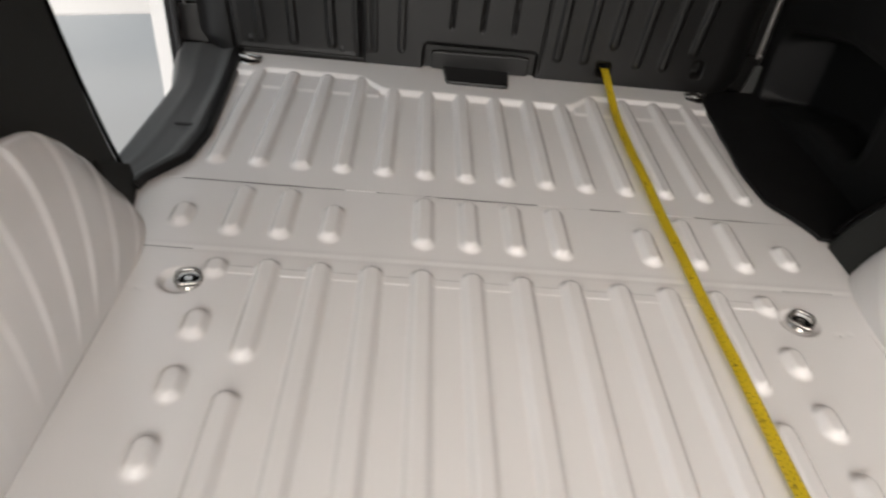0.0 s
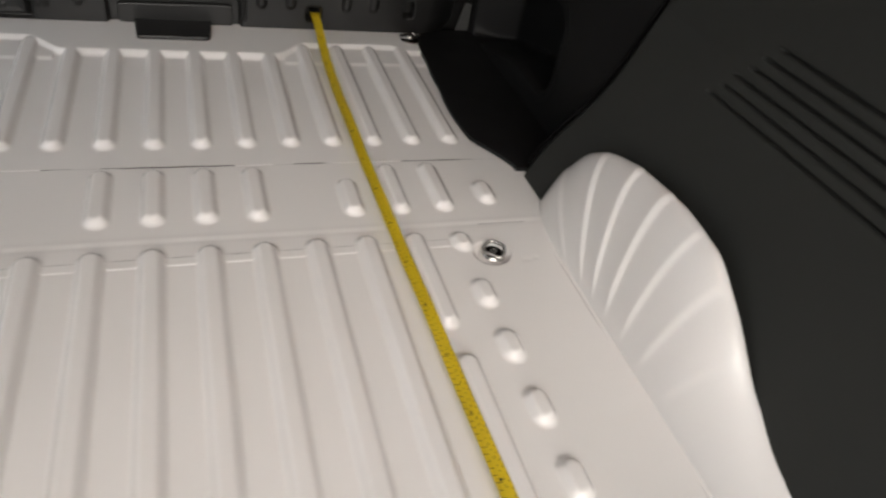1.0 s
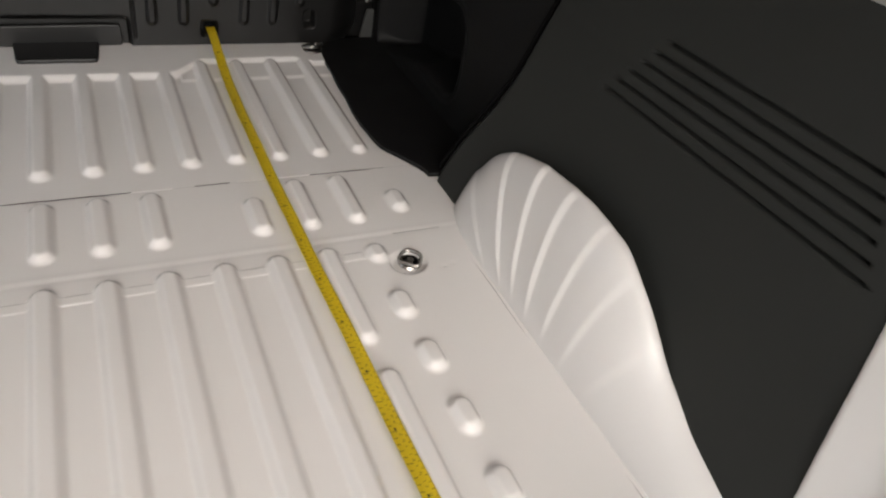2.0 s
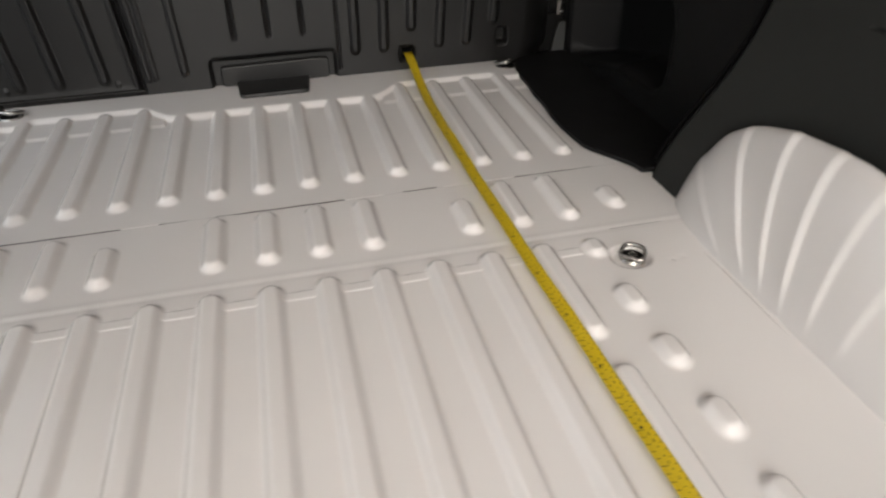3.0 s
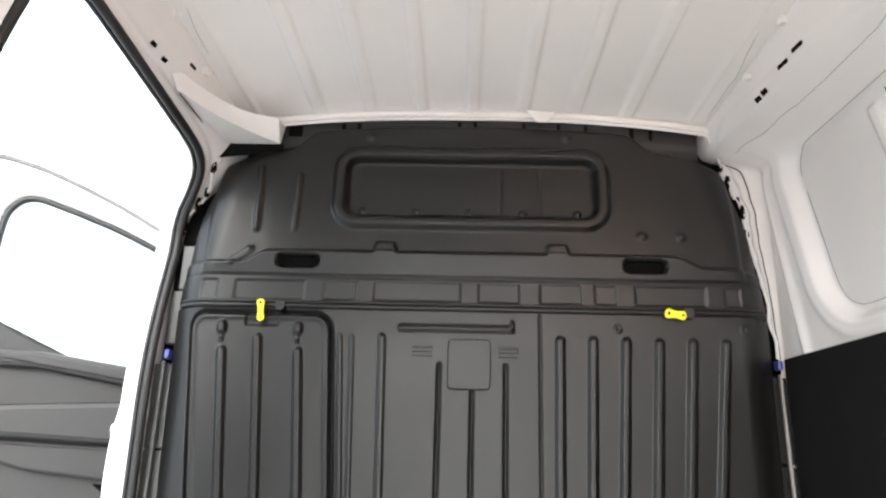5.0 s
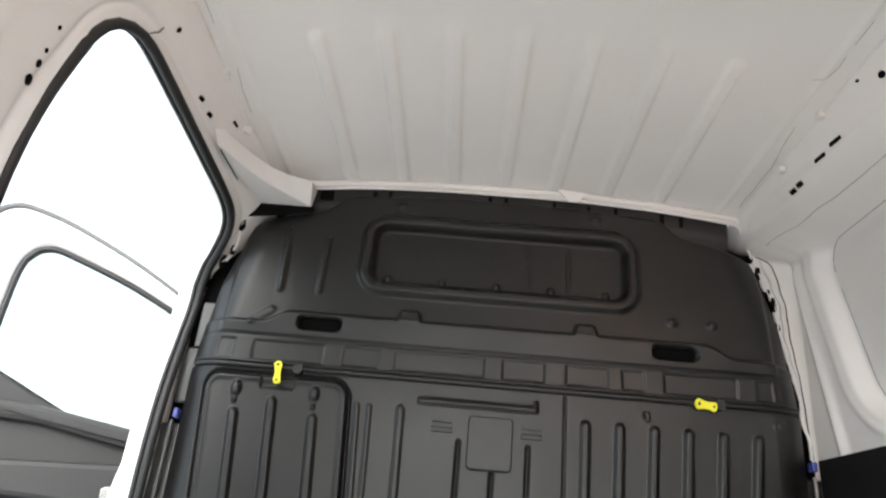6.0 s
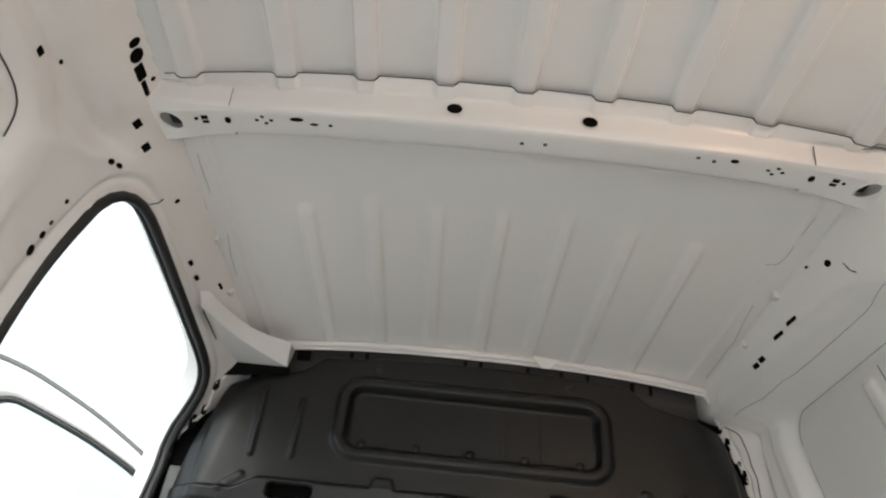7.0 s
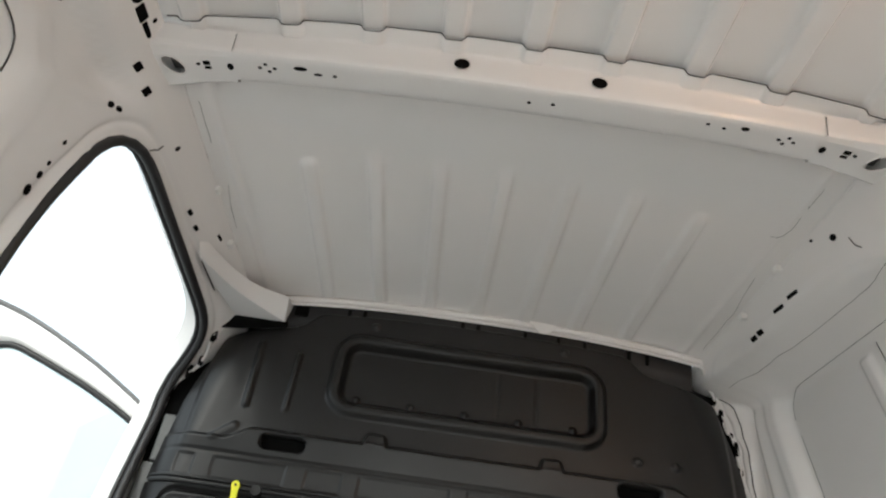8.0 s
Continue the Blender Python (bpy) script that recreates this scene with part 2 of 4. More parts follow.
# ---- floor ----
def floor_height(x, y):
    h = 0 * y
    ribs = []
    for i in range(14):
        cx = (i - 6.5) * PITCH
        ribs.append((cx, -0.10, cx, -0.509, 0.0210, 0.0125))
    for s in (-1, 1):
        for cx, y0, y1 in ((0.041, -0.622, -0.737), (0.123, -0.622, -0.737), (0.286, -0.668, -0.737), (0.370, -0.625, -0.737), (0.453, -0.625, -0.737), (0.543, -0.692, -0.722)):
            ribs.append((s * cx, y0, s * cx, y1, 0.0205, 0.0125))
        for k in range(4):
            ribs.append((s * (0.5 + k) * PITCH, -0.835, s * (0.5 + k) * PITCH, -1.93, 0.0210, 0.0125))
        ribs.append((s * 0.370, -0.835, s * 0.370, -1.02, 0.0210, 0.0125))
        ribs.append((s * 0.372, -1.110, s * 0.372, -1.93, 0.0210, 0.0125))
        ribs.append((s * 0.452, -0.838, s * 0.452, -0.850, 0.0200, 0.0095))
        for k in range(8):
            ribs.append((s * 0.448, -0.960 - 0.112 * k, s * 0.448, -0.985 - 0.112 * k, 0.0205, 0.0115))
    up = np.zeros_like(h)
    for x0, y0, x1, y1, r, t in ribs:
        near = (np.abs(x - x0) < 0.03) & (y < y0 + 0.03) & (y > y1 - 0.03)
        if near.any():
            d = capsule(x[near], y[near], x0, y0, x1, y1)
            up[near] = np.maximum(up[near], t * smooth(r * 1.06, r * 0.34, d))
    ax = np.abs(x)
    front = -0.142 + 0.062 * smooth(0.22, 0.30, ax) - 0.03 * smooth(0.51, 0.56, ax)
    up = np.maximum(up, 0.0125 * smooth(front - 0.014, front, y))
    lip = -0.168 + 0.0 * ax
    up = np.maximum(up, 0.0035 * smooth(lip - 0.006, lip, y) * (ax > 0.24))
    band = (1 - smooth(0.0005, 0.004, up)) * smooth(0.435, 0.425, ax)
    h = h + up + 0.0013 * smooth(-0.8350, -0.8375, y) * smooth(-0.8555, -0.8530, y) * band
    h = h - 0.0040 * np.exp(-((y + 0.5895) / 0.0011) ** 2) * smooth(-0.62, -0.5, np.sin(x * 17 + 1)) + 0.0007 * smooth(-0.589, -0.591, y)
    h = h + 0.0006 * np.exp(-((y + 0.790) / 0.0045) ** 2) - 0.0006 * np.exp(-((y + 0.799) / 0.004) ** 2)
    for s in (-1, 1):
        d = np.hypot(x - s * 0.497, (y + 0.877) * 1.1)
        h = h - 0.010 * smooth(0.036, 0.024, d)
        h = h - 0.0016 * np.exp(-((capsule(x, y, s * 0.545, -0.905, s * 0.575, -0.898)) / 0.002) ** 2)
    far = np.maximum(ax - edge_x(y) + 0.007, 0)
    h = h + np.where(y < -0.80, 9.0 * far ** 2, 0.0)
    h = h + 0.0006 * np.sin(x * 9 + y * 5) * np.sin(y * 7)
    return h


def floor_place(u, y):
    x = u * (edge_x(y) + 0.012)
    return x, y, floor_height(x, y)


floor = put("floor", sheet("floor", np.linspace(-1, 1, 541), steps((-1.93, 0.02), (-1.36, 0.0045), (-0.858, 0.0010), (-0.832, 0.0042), (-0.594, 0.0006), (-0.585, 0.0045), 0.03), floor_place), PAINT)
tagged(floor, "white-painted pressed steel load floor with raised ribs", "floor", kind="structure")
thick(floor, 0.0015, -1)

bm = bmesh.new()
box(bm, (-0.69, -1.93, -0.16), (0.80, 0.20, -0.03))
tagged(part("underbody", bm, HOLESHADE), "dark underside of the van below its load floor", "underbody", kind="structure")


# ---- wheel arches ----
def rim_line(back, height):
    """A smoothed rim: distances behind the bulkhead and heights."""
    y = np.linspace(back[0], back[-1], 240)
    z = np.interp(y, back, height)
    for _ in range(25):
        z[1:-1] = (z[:-2] + 2 * z[1:-1] + z[2:]) / 4
    return y, z


# each side: half width at the foot, its flare, the rim, the flute crests along the rim and along the foot
ARCH = {
    1: (0.617, 0.060, rim_line([0.722, 0.745, 0.805, 0.87, 0.95, 1.06, 1.15, 1.225, 1.295, 1.36, 1.45, 1.56], [0, 0.065, 0.150, 0.190, 0.212, 0.222, 0.212, 0.166, 0.108, 0.076, 0.052, 0.030]),
        [0.757, 0.852, 0.942, 1.022, 1.104, 1.180, 1.257, 1.330], [0.935, 0.985, 1.020, 1.060, 1.107, 1.158, 1.218, 1.290]),
    -1: (0.574, 0.088, rim_line([0.690, 0.702, 0.767, 0.822, 0.886, 0.95, 1.06, 1.15, 1.225, 1.295, 1.36, 1.45, 1.56], [0, 0.030, 0.123, 0.196, 0.246, 0.262, 0.270, 0.255, 0.205, 0.140, 0.090, 0.060, 0.030]),
         [0.712, 0.790, 0.872, 0.956, 1.040, 1.120, 1.200, 1.280], [0.850, 0.925, 0.993, 1.045, 1.098, 1.148, 1.212, 1.290]),
}


def arch_place(side):
    foot, flare, (rim_y, rim_z), crest_rim, crest_foot = ARCH[side]

    def f(a, v):
        # a: 0 at the front foot to 1 at the rear; v: 0 at the floor to 1 at the trim
        back = rim_y[0] + (rim_y[-1] - rim_y[0]) * a
        low = np.interp(back, [rim_y[0], *crest_rim, 1.45, rim_y[-1]], [0.872 if side > 0 else 0.820, *crest_foot, 1.44, rim_y[-1]])
        zr = np.interp(back, rim_y, rim_z)
        b = v * math.pi / 2
        x = foot + flare * (1 - np.cos(b)) ** 0.9
        z = -0.006 + (zr + 0.006) * np.sin(b) ** 0.95
        y = -(low + (back - low) * np.sin(b) ** 1.05)
        turn = np.interp(back, crest_rim, np.arange(len(crest_rim)))
        past = np.mod(turn, 1.0)
        low_rear = np.interp(turn, [0, 3, 4, 5, 6, 7], [1, 1, 0.75, 0.5, 0.35, 0.3])
        crest = np.where(past < 0.20, 1 - smooth(0.0, 0.20, past), (np.maximum(past - 0.20, 0) / 0.80) ** 1.5)
        fade = smooth(0.02, 0.22, v) * smooth(crest_rim[-1], crest_rim[-2] - 0.02, back) * smooth(crest_rim[0] - 0.02, crest_rim[0] + 0.02, back)
        out = (0.0040 if side > 0 else 0.0034) * crest * low_rear * fade * (0.45 + 0.55 * smooth(1.0, 0.85, v))
        x = x - out * np.cos(b * 0.8)
        z = z + out * np.sin(b)
        return side * x, y, z
    return f


for s, nm in ((1, "wheel_arch_right"), (-1, "wheel_arch_left")):
    ob = put(nm, sheet(nm, np.linspace(0, 1, 501), np.linspace(0, 1, 41), arch_place(s)), PAINT)
    tagged(ob, "white-painted steel wheel arch with fanned pressed flutes", "wheel arch", kind="structure")
    thick(ob, 0.0015)


# ---- unseen frame behind the camera, added to cut the light from the rear ----
bm = bmesh.new()
box(bm, (-0.80, -2.02, 1.19), (0.80, -1.955, 1.43), 0.01)
for s in (-1, 1):
    box(bm, (min(s * 0.67, s * 0.86), -2.02, -0.16), (max(s * 0.67, s * 0.86), -1.955, 1.185), 0.01)
tagged(part("rear_light_frame", bm, PAINT), "unseen white frame, added to narrow the light from the rear doorway", "door frame", kind="structure")


for s, nm, y1 in ((1, "outer_skin_right", 0.20), (-1, "outer_skin_left", -0.82)):
    bm = bmesh.new()
    box(bm, (min(s * 0.875, s * 0.895), -1.95, -0.20), (max(s * 0.875, s * 0.895), y1, 1.430), 0.004)
    tagged(part(nm, bm, PAINT), "white-painted outer body panel of the van", "body panel", kind="structure")


# ---- side walls ----
def panel_edge(y, z, cy, hy):
    """The signed distance from a pressed panel, whose ends lean forwards towards the top."""
    return rrect(y + 0.30 * (1.0 - z), z, cy, 0.866, hy, 0.212, 0.085)


def wall_relief(y, z, side):
    """How far the wall is pressed outwards."""
    d = 0 * y
    for cy, hy in ((-0.350, 0.295), (-1.31, 0.405)):
        if side < 0 and cy > -0.5:
            continue
        q = panel_edge(y, z, cy, hy) if side > 0 else rrect(y, z, cy, 0.858, 0.412, 0.208, 0.085)
        d = d + (0.034 * smooth(0.046, 0.004, q) if side > 0 else 0.022 * smooth(0.026, 0.003, q))
        d = d - 0.004 * np.exp(-((q - 0.066) / 0.012) ** 2)
        at = np.abs(y + 0.30 * (1.0 - z) + 0.367) if side > 0 else np.abs(y - cy + 0.12)
        d = d - 0.008 * smooth(0.024, 0.010, at) * smooth(-0.03, -0.05, q)
    if side > 0:
        # upright folds of the pillar beside the bulkhead
        fold = y - np.interp(z, [0.58, 0.81, 1.02], [-0.035, 0.016, 0.060])
        d = d - 0.010 * np.exp(-(fold / 0.016) ** 2) * smooth(1.10, 1.04, z)
    if side < 0:
        # hollow between the panel's shoulder and the crease under the cant rail
        low = np.interp(y, [-1.3, -0.97, -0.92, -0.87, -0.82, -0.753, -0.69], [1.085, 1.080, 1.050, 1.030, 1.076, 1.111, 1.150])
        rise = np.clip((z - low) / np.maximum(1.158 - low, 0.012), 0, 1)
        d = d + 0.031 * rise ** 1.3 * smooth(1.180, 1.158, z) * smooth(-0.685, -0.76, y)
        d = d - 0.003 * np.exp(-((z - low) / 0.012) ** 2) * smooth(-0.70, -0.76, y) * smooth(-1.0, -0.9, y)
    return d


def right_place(y, u):
    ex, ez = roof_edge(y)
    z = 0.50 + u * (ez - 0.50)
    x = side_x(z, y, 1) + wall_relief(y, z, 1)
    return x, y, z


wall_right = put("wall_right", sheet("wall_right", steps((-1.95, 0.012), (-0.75, 0.006), 0.14), np.linspace(0, 1, 201), right_place), PAINT)
tagged(wall_right, "white-painted steel van side with a pressed rounded panel", "wall", kind="structure")

DOOR = rounded([(-0.668, 1.142), (-0.02, 1.038), (0.098, 0.90), (0.020, 0.58), (0.045, -0.17), (-0.645, -0.17), (-0.655, 0.33), (-0.724, 0.75), (-0.684, 0.98)],
               [0.095, 0.07, 0.10, 0.2, 0.06, 0.05, 0.12, 0.12, 0.14], 8)


def door_front(z):
    return np.interp(z, [-0.1, 0.0, 0.3, 0.58, 0.88, 0.97, 1.04, 1.2], [0.045, 0.042, 0.030, 0.026, 0.085, 0.062, 0.0, -0.02])


RING = resampled(DOOR, 260)
for _ in range(14):
    RING = (np.roll(RING, 1, axis=0) + 2 * RING + np.roll(RING, -1, axis=0)) / 4


def left_outer(count):
    """The left wall's outer border, facing the points of the opening."""
    cy, cz = -0.29, 0.55
    out = []
    for y, z in RING:
        dy, dz = y - cy, z - cz
        k = min(((1.1 if dy < 0 else 0.44) / max(abs(dy), 1e-6)), (0.78 if dz > 0 else 0.80) / max(abs(dz), 1e-6))
        out.append((cy + dy * k, cz + dz * k))
    return np.array(out)


OUTER = left_outer(260)


def left_place(i, v):
    k = i.astype(int)
    y = RING[k, 0] + (OUTER[k, 0] - RING[k, 0]) * v
    z = RING[k, 1] + (OUTER[k, 1] - RING[k, 1]) * v
    ex, ez = roof_edge(y)
    z = np.minimum(z, ez)
    x = side_x(z, y) + wall_relief(y, z, -1)
    x = x - 0.008 * smooth(0.05, 0.0, v)
    away = v * np.hypot(OUTER[k, 0] - RING[k, 0], OUTER[k, 1] - RING[k, 1])
    x = x + 0.005 * np.exp(-((away - 0.036) / 0.008) ** 2)
    return -x, y, z


wall_left = put("wall_left", sheet("wall_left", np.arange(260), steps((0, 0.008), (0.2, 0.02), 1.0), left_place, wrap=True), PAINT)
tagged(wall_left, "white-painted steel van side round the open sliding-door hole", "wall", kind="structure")
rear_left = put("wall_left_rear", sheet("wall_left_rear", steps((-1.95, 0.012), -1.36), np.linspace(0, 1, 111),
                lambda y, u: tuple(np.array(a) * b for a, b in zip(right_place(y, u), (-1, 1, 1)))), PAINT)
tagged(rear_left, "white-painted steel van side behind the sliding-door hole", "wall", kind="structure")


def jamb_place(i, v):
    k = i.astype(int)
    y, z = RING[k, 0], RING[k, 1]
    x = side_x(np.minimum(z, roof_edge(y)[1]), y) - 0.008
    return -(x + 0.075 * v), -0.3 + (y + 0.3) * (1 + 0.10 * v), 0.5 + (z - 0.5) * (1 + 0.10 * v)


jamb = put("door_jamb", sheet("door_jamb", np.arange(260), np.linspace(0, 1, 6), jamb_place, wrap=True), PAINT)
tagged(jamb, "white-painted flange of the sliding-door opening", "door jamb", kind="structure")

seal_pts = []
for y, z in RING[::2]:
    x = float(side_x(np.array(min(z, float(roof_edge(y)[1]))), np.array(y))) - 0.004
    seal_pts.append((-x, y, z))
seal = empty("door_seal", "black rubber weather strip round the sliding-door opening", "weather strip")
put("bulb", tube(seal_pts, 0.0105, True, 10, 1.0), RUBBER, seal)
put("lip", tube([(x - 0.016, y, z) for x, y, z in seal_pts], 0.006, True, 8), RUBBER, seal)

# outer skin of the pillar between the doors, with its latch plates
bm = extruded(rounded([(-0.775, -0.30), (-0.775, 0.60), (-0.80, 0.60), (-0.845, 0.48), (-0.866, 0.36), (-0.868, 0.24), (-0.848, 0.10), (-0.838, -0.30)], 0.04, 4), 0.05,
              lambda a, b, c: Vector((a, 0.075 + c, b)), 0.006)
pillar = part("pillar_left", bm, PAINT, soft=False)
tagged(pillar, "white-painted pillar skin between front door and load door", "pillar", kind="structure")
bm = bmesh.new()
box(bm, (-0.806, 0.060, 0.08), (-0.782, 0.076, 0.16), 0.005)
tagged(part("striker_plate", bm, CHROME), "grey steel striker plate on the pillar", "striker plate")
bm = bmesh.new()
bmesh.ops.create_cone(bm, cap_ends=True, segments=20, radius1=0.027, radius2=0.023, depth=0.016, matrix=pose(-0.803, 0.064, 0.512, 90))
tagged(part("door_buffer", bm, SEALANT), "grey rubber door buffer on the pillar", "door buffer")


# ---- roof ----
def front_roof(x, y):
    ex, _ = roof_edge(y)
    x = x * (ex + 0.004)
    z = roof_z(x, y)
    for k in range(-3, 4):
        d = capsule(x, y, k * 0.1310, 0.20, k * 0.1440, -0.492 if abs(k) < 3 else -0.455)
        z = z - 0.0072 * smooth(0.021, 0.011, d) * smooth(-0.51, -0.45, y)
    z = z - 0.004 * np.exp(-((np.abs(x) - ex + 0.045) / 0.007) ** 2)
    return x, y, z


def rear_roof(x, y):
    ex, _ = roof_edge(y)
    x = x * (ex + 0.004)
    z = roof_z(x, y) + 0.012
    for k in range(-4, 5):
        cx = k * 0.1475 if abs(k) < 4 else math.copysign(0.615, k)
        z = z - 0.0120 * smooth(0.024, 0.018, np.abs(x - cx))
    return x, y, z


ceiling = put("ceiling_front", sheet("ceiling_front", np.linspace(-1, 1, 261), steps((-0.74, 0.008), 0.03), front_roof), PAINT)
tagged(ceiling, "white-painted steel roof skin with shallow lengthwise ribs", "ceiling", kind="structure")
ceiling2 = put("ceiling_rear", sheet("ceiling_rear", np.linspace(-1, 1, 421), steps((-1.95, 0.03), -0.79), rear_roof), PAINT)
tagged(ceiling2, "white-painted steel roof skin with raised lengthwise ribs", "ceiling", kind="structure")

# unseen outer roof, added to keep light from leaking in round the ceiling
bm = bmesh.new()
box(bm, (-0.9, -2.0, 1.432), (0.9, 0.20, 1.452))
tagged(part("roof_light_block", bm, PAINT), "unseen white outer roof panel, added to block light from above", "roof", kind="structure")


def beam_place(x, v):
    """The hat-shaped bow across the roof; v runs from its front foot round to its rear lip."""
    base = roof_z(x, np.full_like(x, -0.72)) - 1.325
    ky = np.array([-0.690, -0.692, -0.697, -0.706, -0.754, -0.7615, -0.7650, -0.772, -0.775, -0.790, -0.806])
    kz = np.array([1.322, 1.275, 1.268, 1.2655, 1.2655, 1.2675, 1.273, 1.3155, 1.3205, 1.325, 1.3285])
    y = np.interp(v, np.linspace(0, 1, 11), ky)
    z = np.interp(v, np.linspace(0, 1, 11), kz) + base * np.interp(v, [0, 0.3, 0.6, 1], [0.6, 0.45, 0.45, 1.0])
    wave = 0 * x
    for k in range(-4, 5):
        cx = k * 0.1475 if abs(k) < 4 else math.copysign(0.615, k)
        wave = np.maximum(wave, smooth(0.024, 0.014, np.abs(x - cx)))
    tail = smooth(0.72, 0.86, v)
    z = z - 0.0060 * wave * tail
    y = y + 0.007 * wave * tail
    return x, y, z


beam = empty("roof_bow", "white-painted steel bow across the roof with punched holes", "roof bow")
put("channel", sheet("channel", np.linspace(-0.618, 0.618, 331), np.linspace(0, 1, 41), beam_place), PAINT, beam)


def oval(x, y):
    """Under one inside the large hole of an end bracket."""
    w = (y + 0.731) / 0.0215
    return ((x - 0.650 + 0.008 * w) / 0.0175) ** 2 + w ** 2


def bracket_place(side):
    def f(x, v):
        a, y, z = beam_place(x, v * 0.82)
        out = smooth(0.545, 0.70, x)
        y = y + np.where(v < 0.35, 1, np.where(v > 0.60, -1, 0)) * (0.003 + 0.014 * out)
        z = z - 0.003 - 0.008 * out * (v < 0.66)
        return side * x, y, z
    return f


for s in (-1, 1):
    put("end_bracket", sheet("end_bracket", np.linspace(0.540, 0.70, 107), steps((0, 0.02), (0.34, 0.004), (0.50, 0.02), 1.0), bracket_place(s), lambda x, v: oval(x, -0.706 - 0.046 * (v * 8.2 - 3)) > 1), PAINT, beam)
    # dark plate above the large hole, painting the shade inside the bow
    bm = bmesh.new()
    box(bm, (min(s * 0.610, s * 0.695), -0.765, 1.2560), (max(s * 0.610, s * 0.695), -0.700, 1.2580))
    part("hole_shade", bm, HAIRLINE, beam)
    turn = np.linspace(0, 2 * math.pi, 25)
    ring = [(0.650 + 0.0175 * math.cos(t) - 0.008 * math.sin(t), -0.731 + 0.0215 * math.sin(t)) for t in turn[:-1]]
    put("hole_rim", tube([(s * x, y, float(bracket_place(1)(np.array([x]), np.array([0.42]))[2][0])) for x, y in ring], 0.0016, True, 6), PAINT, beam)


def spot(x, y, rx, ry, n=14, square=False):
    if square:
        return rounded([(x - rx, y - ry), (x + rx, y - ry), (x + rx, y + ry), (x - rx, y + ry)], min(rx, ry) * 0.2, 2)
    return [(x + rx * math.cos(2 * math.pi * k / n), y + ry * math.sin(2 * math.pi * k / n)) for k in range(n)]


def hole(outline, place, parent, name="punched_hole"):
    """A dark punched opening, set just under the skin's edge."""
    return part(name, extruded(outline, 0.002, place), HOLESHADE, parent)


def beam_under(a, b, c):
    z = float(beam_place(np.array([a]), np.array([0.38]))[2][0])
    return Vector((a, b, z - 0.0008 + c))


def beam_under_end(a, b, c):
    z = float(bracket_place(1)(np.array([abs(a)]), np.array([0.45]))[2][0])
    return Vector((a, b, z - 0.0010 + c))


def beam_back(a, b, c):
    y = float(beam_place(np.array([a]), np.array([0.66]))[1][0])
    z0 = float(beam_place(np.array([a]), np.array([0.38]))[2][0])
    return Vector((a, y - 0.0025 + c * 0.5 - 0.02 * (b - 0.02), z0 + b))


for hx in (-0.127, 0.127):
    hole(spot(hx, 0.030, 0.0145, 0.0125, 18), beam_back, beam)
for s in (-1, 1):
    for hx, hy, a, b in ((0.605, -0.735, 0.0035, 0.0035), (0.590, -0.738, 0.006, 0.0045), (0.589, -0.727, 0.006, 0.003), (0.548, -0.732, 0.006, 0.008)):
        hole(spot(s * hx, hy, a, b, 10, a == 0.006 and b < 0.005), beam_under_end, beam)
    for hx, hy, a, b in ((0.495, -0.733, 0.004, 0.003), (0.484, -0.742, 0.004, 0.003), (0.478, -0.726, 0.004, 0.003), (0.468, -0.734, 0.004, 0.003)):
        hole(spot(s * hx, hy, a, b, 10), beam_under, beam)
for hx, hy, a, b in ((-0.420, -0.740, 0.013, 0.005), (-0.388, -0.730, 0.008, 0.003), (-0.357, -0.730, 0.004, 0.003), (0.006, -0.728, 0.004, 0.0035), (0.050, -0.731, 0.004, 0.0035),
                     (0.335, -0.742, 0.004, 0.003), (0.366, -0.738, 0.004, 0.003), (0.402, -0.745, 0.008, 0.005)):
    hole(spot(hx, hy, a, b, 12), beam_under, beam)

# seams round the bow: its wavy rear lip and the edges of its end brackets
def hairline(points, parent, radius=0.0012, name="seam_gap"):
    return put(name, tube(points, radius, False, 6), HAIRLINE, parent)


xs = np.linspace(-0.655, 0.655, 240)
lx, ly, lz = beam_place(xs, np.full_like(xs, 1.0))
hairline(list(zip(lx, ly - 0.0015, lz - 0.0005)), beam, 0.0011)
for s in (-1, 1):
    vs = np.linspace(0.62, 0.84, 14)
    lx, ly, lz = bracket_place(s)(np.full_like(vs, 0.5405), vs)
    hairline(list(zip(lx, ly, lz)), beam, 0.0006)

# front header rail above the bulkhead
pts = [(x, 0.012 + 0.02 * (1 - (x / 0.6) ** 2), float(roof_z(np.array(x), np.array(0.02))) - 0.010) for x in np.linspace(-0.60, 0.60, 41)]
header = empty("roof_header", "white-painted steel header rail above the bulkhead", "roof header")
ex, ey, ez = pts[-1]
pts += [(ex + 0.012, ey + 0.006, ez - 0.004), (ex + 0.020, ey + 0.020, ez - 0.012)]
put("rail", tube(pts, 0.011, False, 10, 0.9), PAINT, header)
put("bead", tube([(x, y - 0.006, z - 0.016) for x, y, z in pts], 0.005, False, 8), PAINT, header)
part("centre_tab", extruded([(0.138, 1.215), (0.218, 1.208), (0.190, 1.180), (0.168, 1.180)], 0.004, lambda a, b, c: Vector((a, -0.012 + c, b - 0.012)), 0.001), PAINT, header)

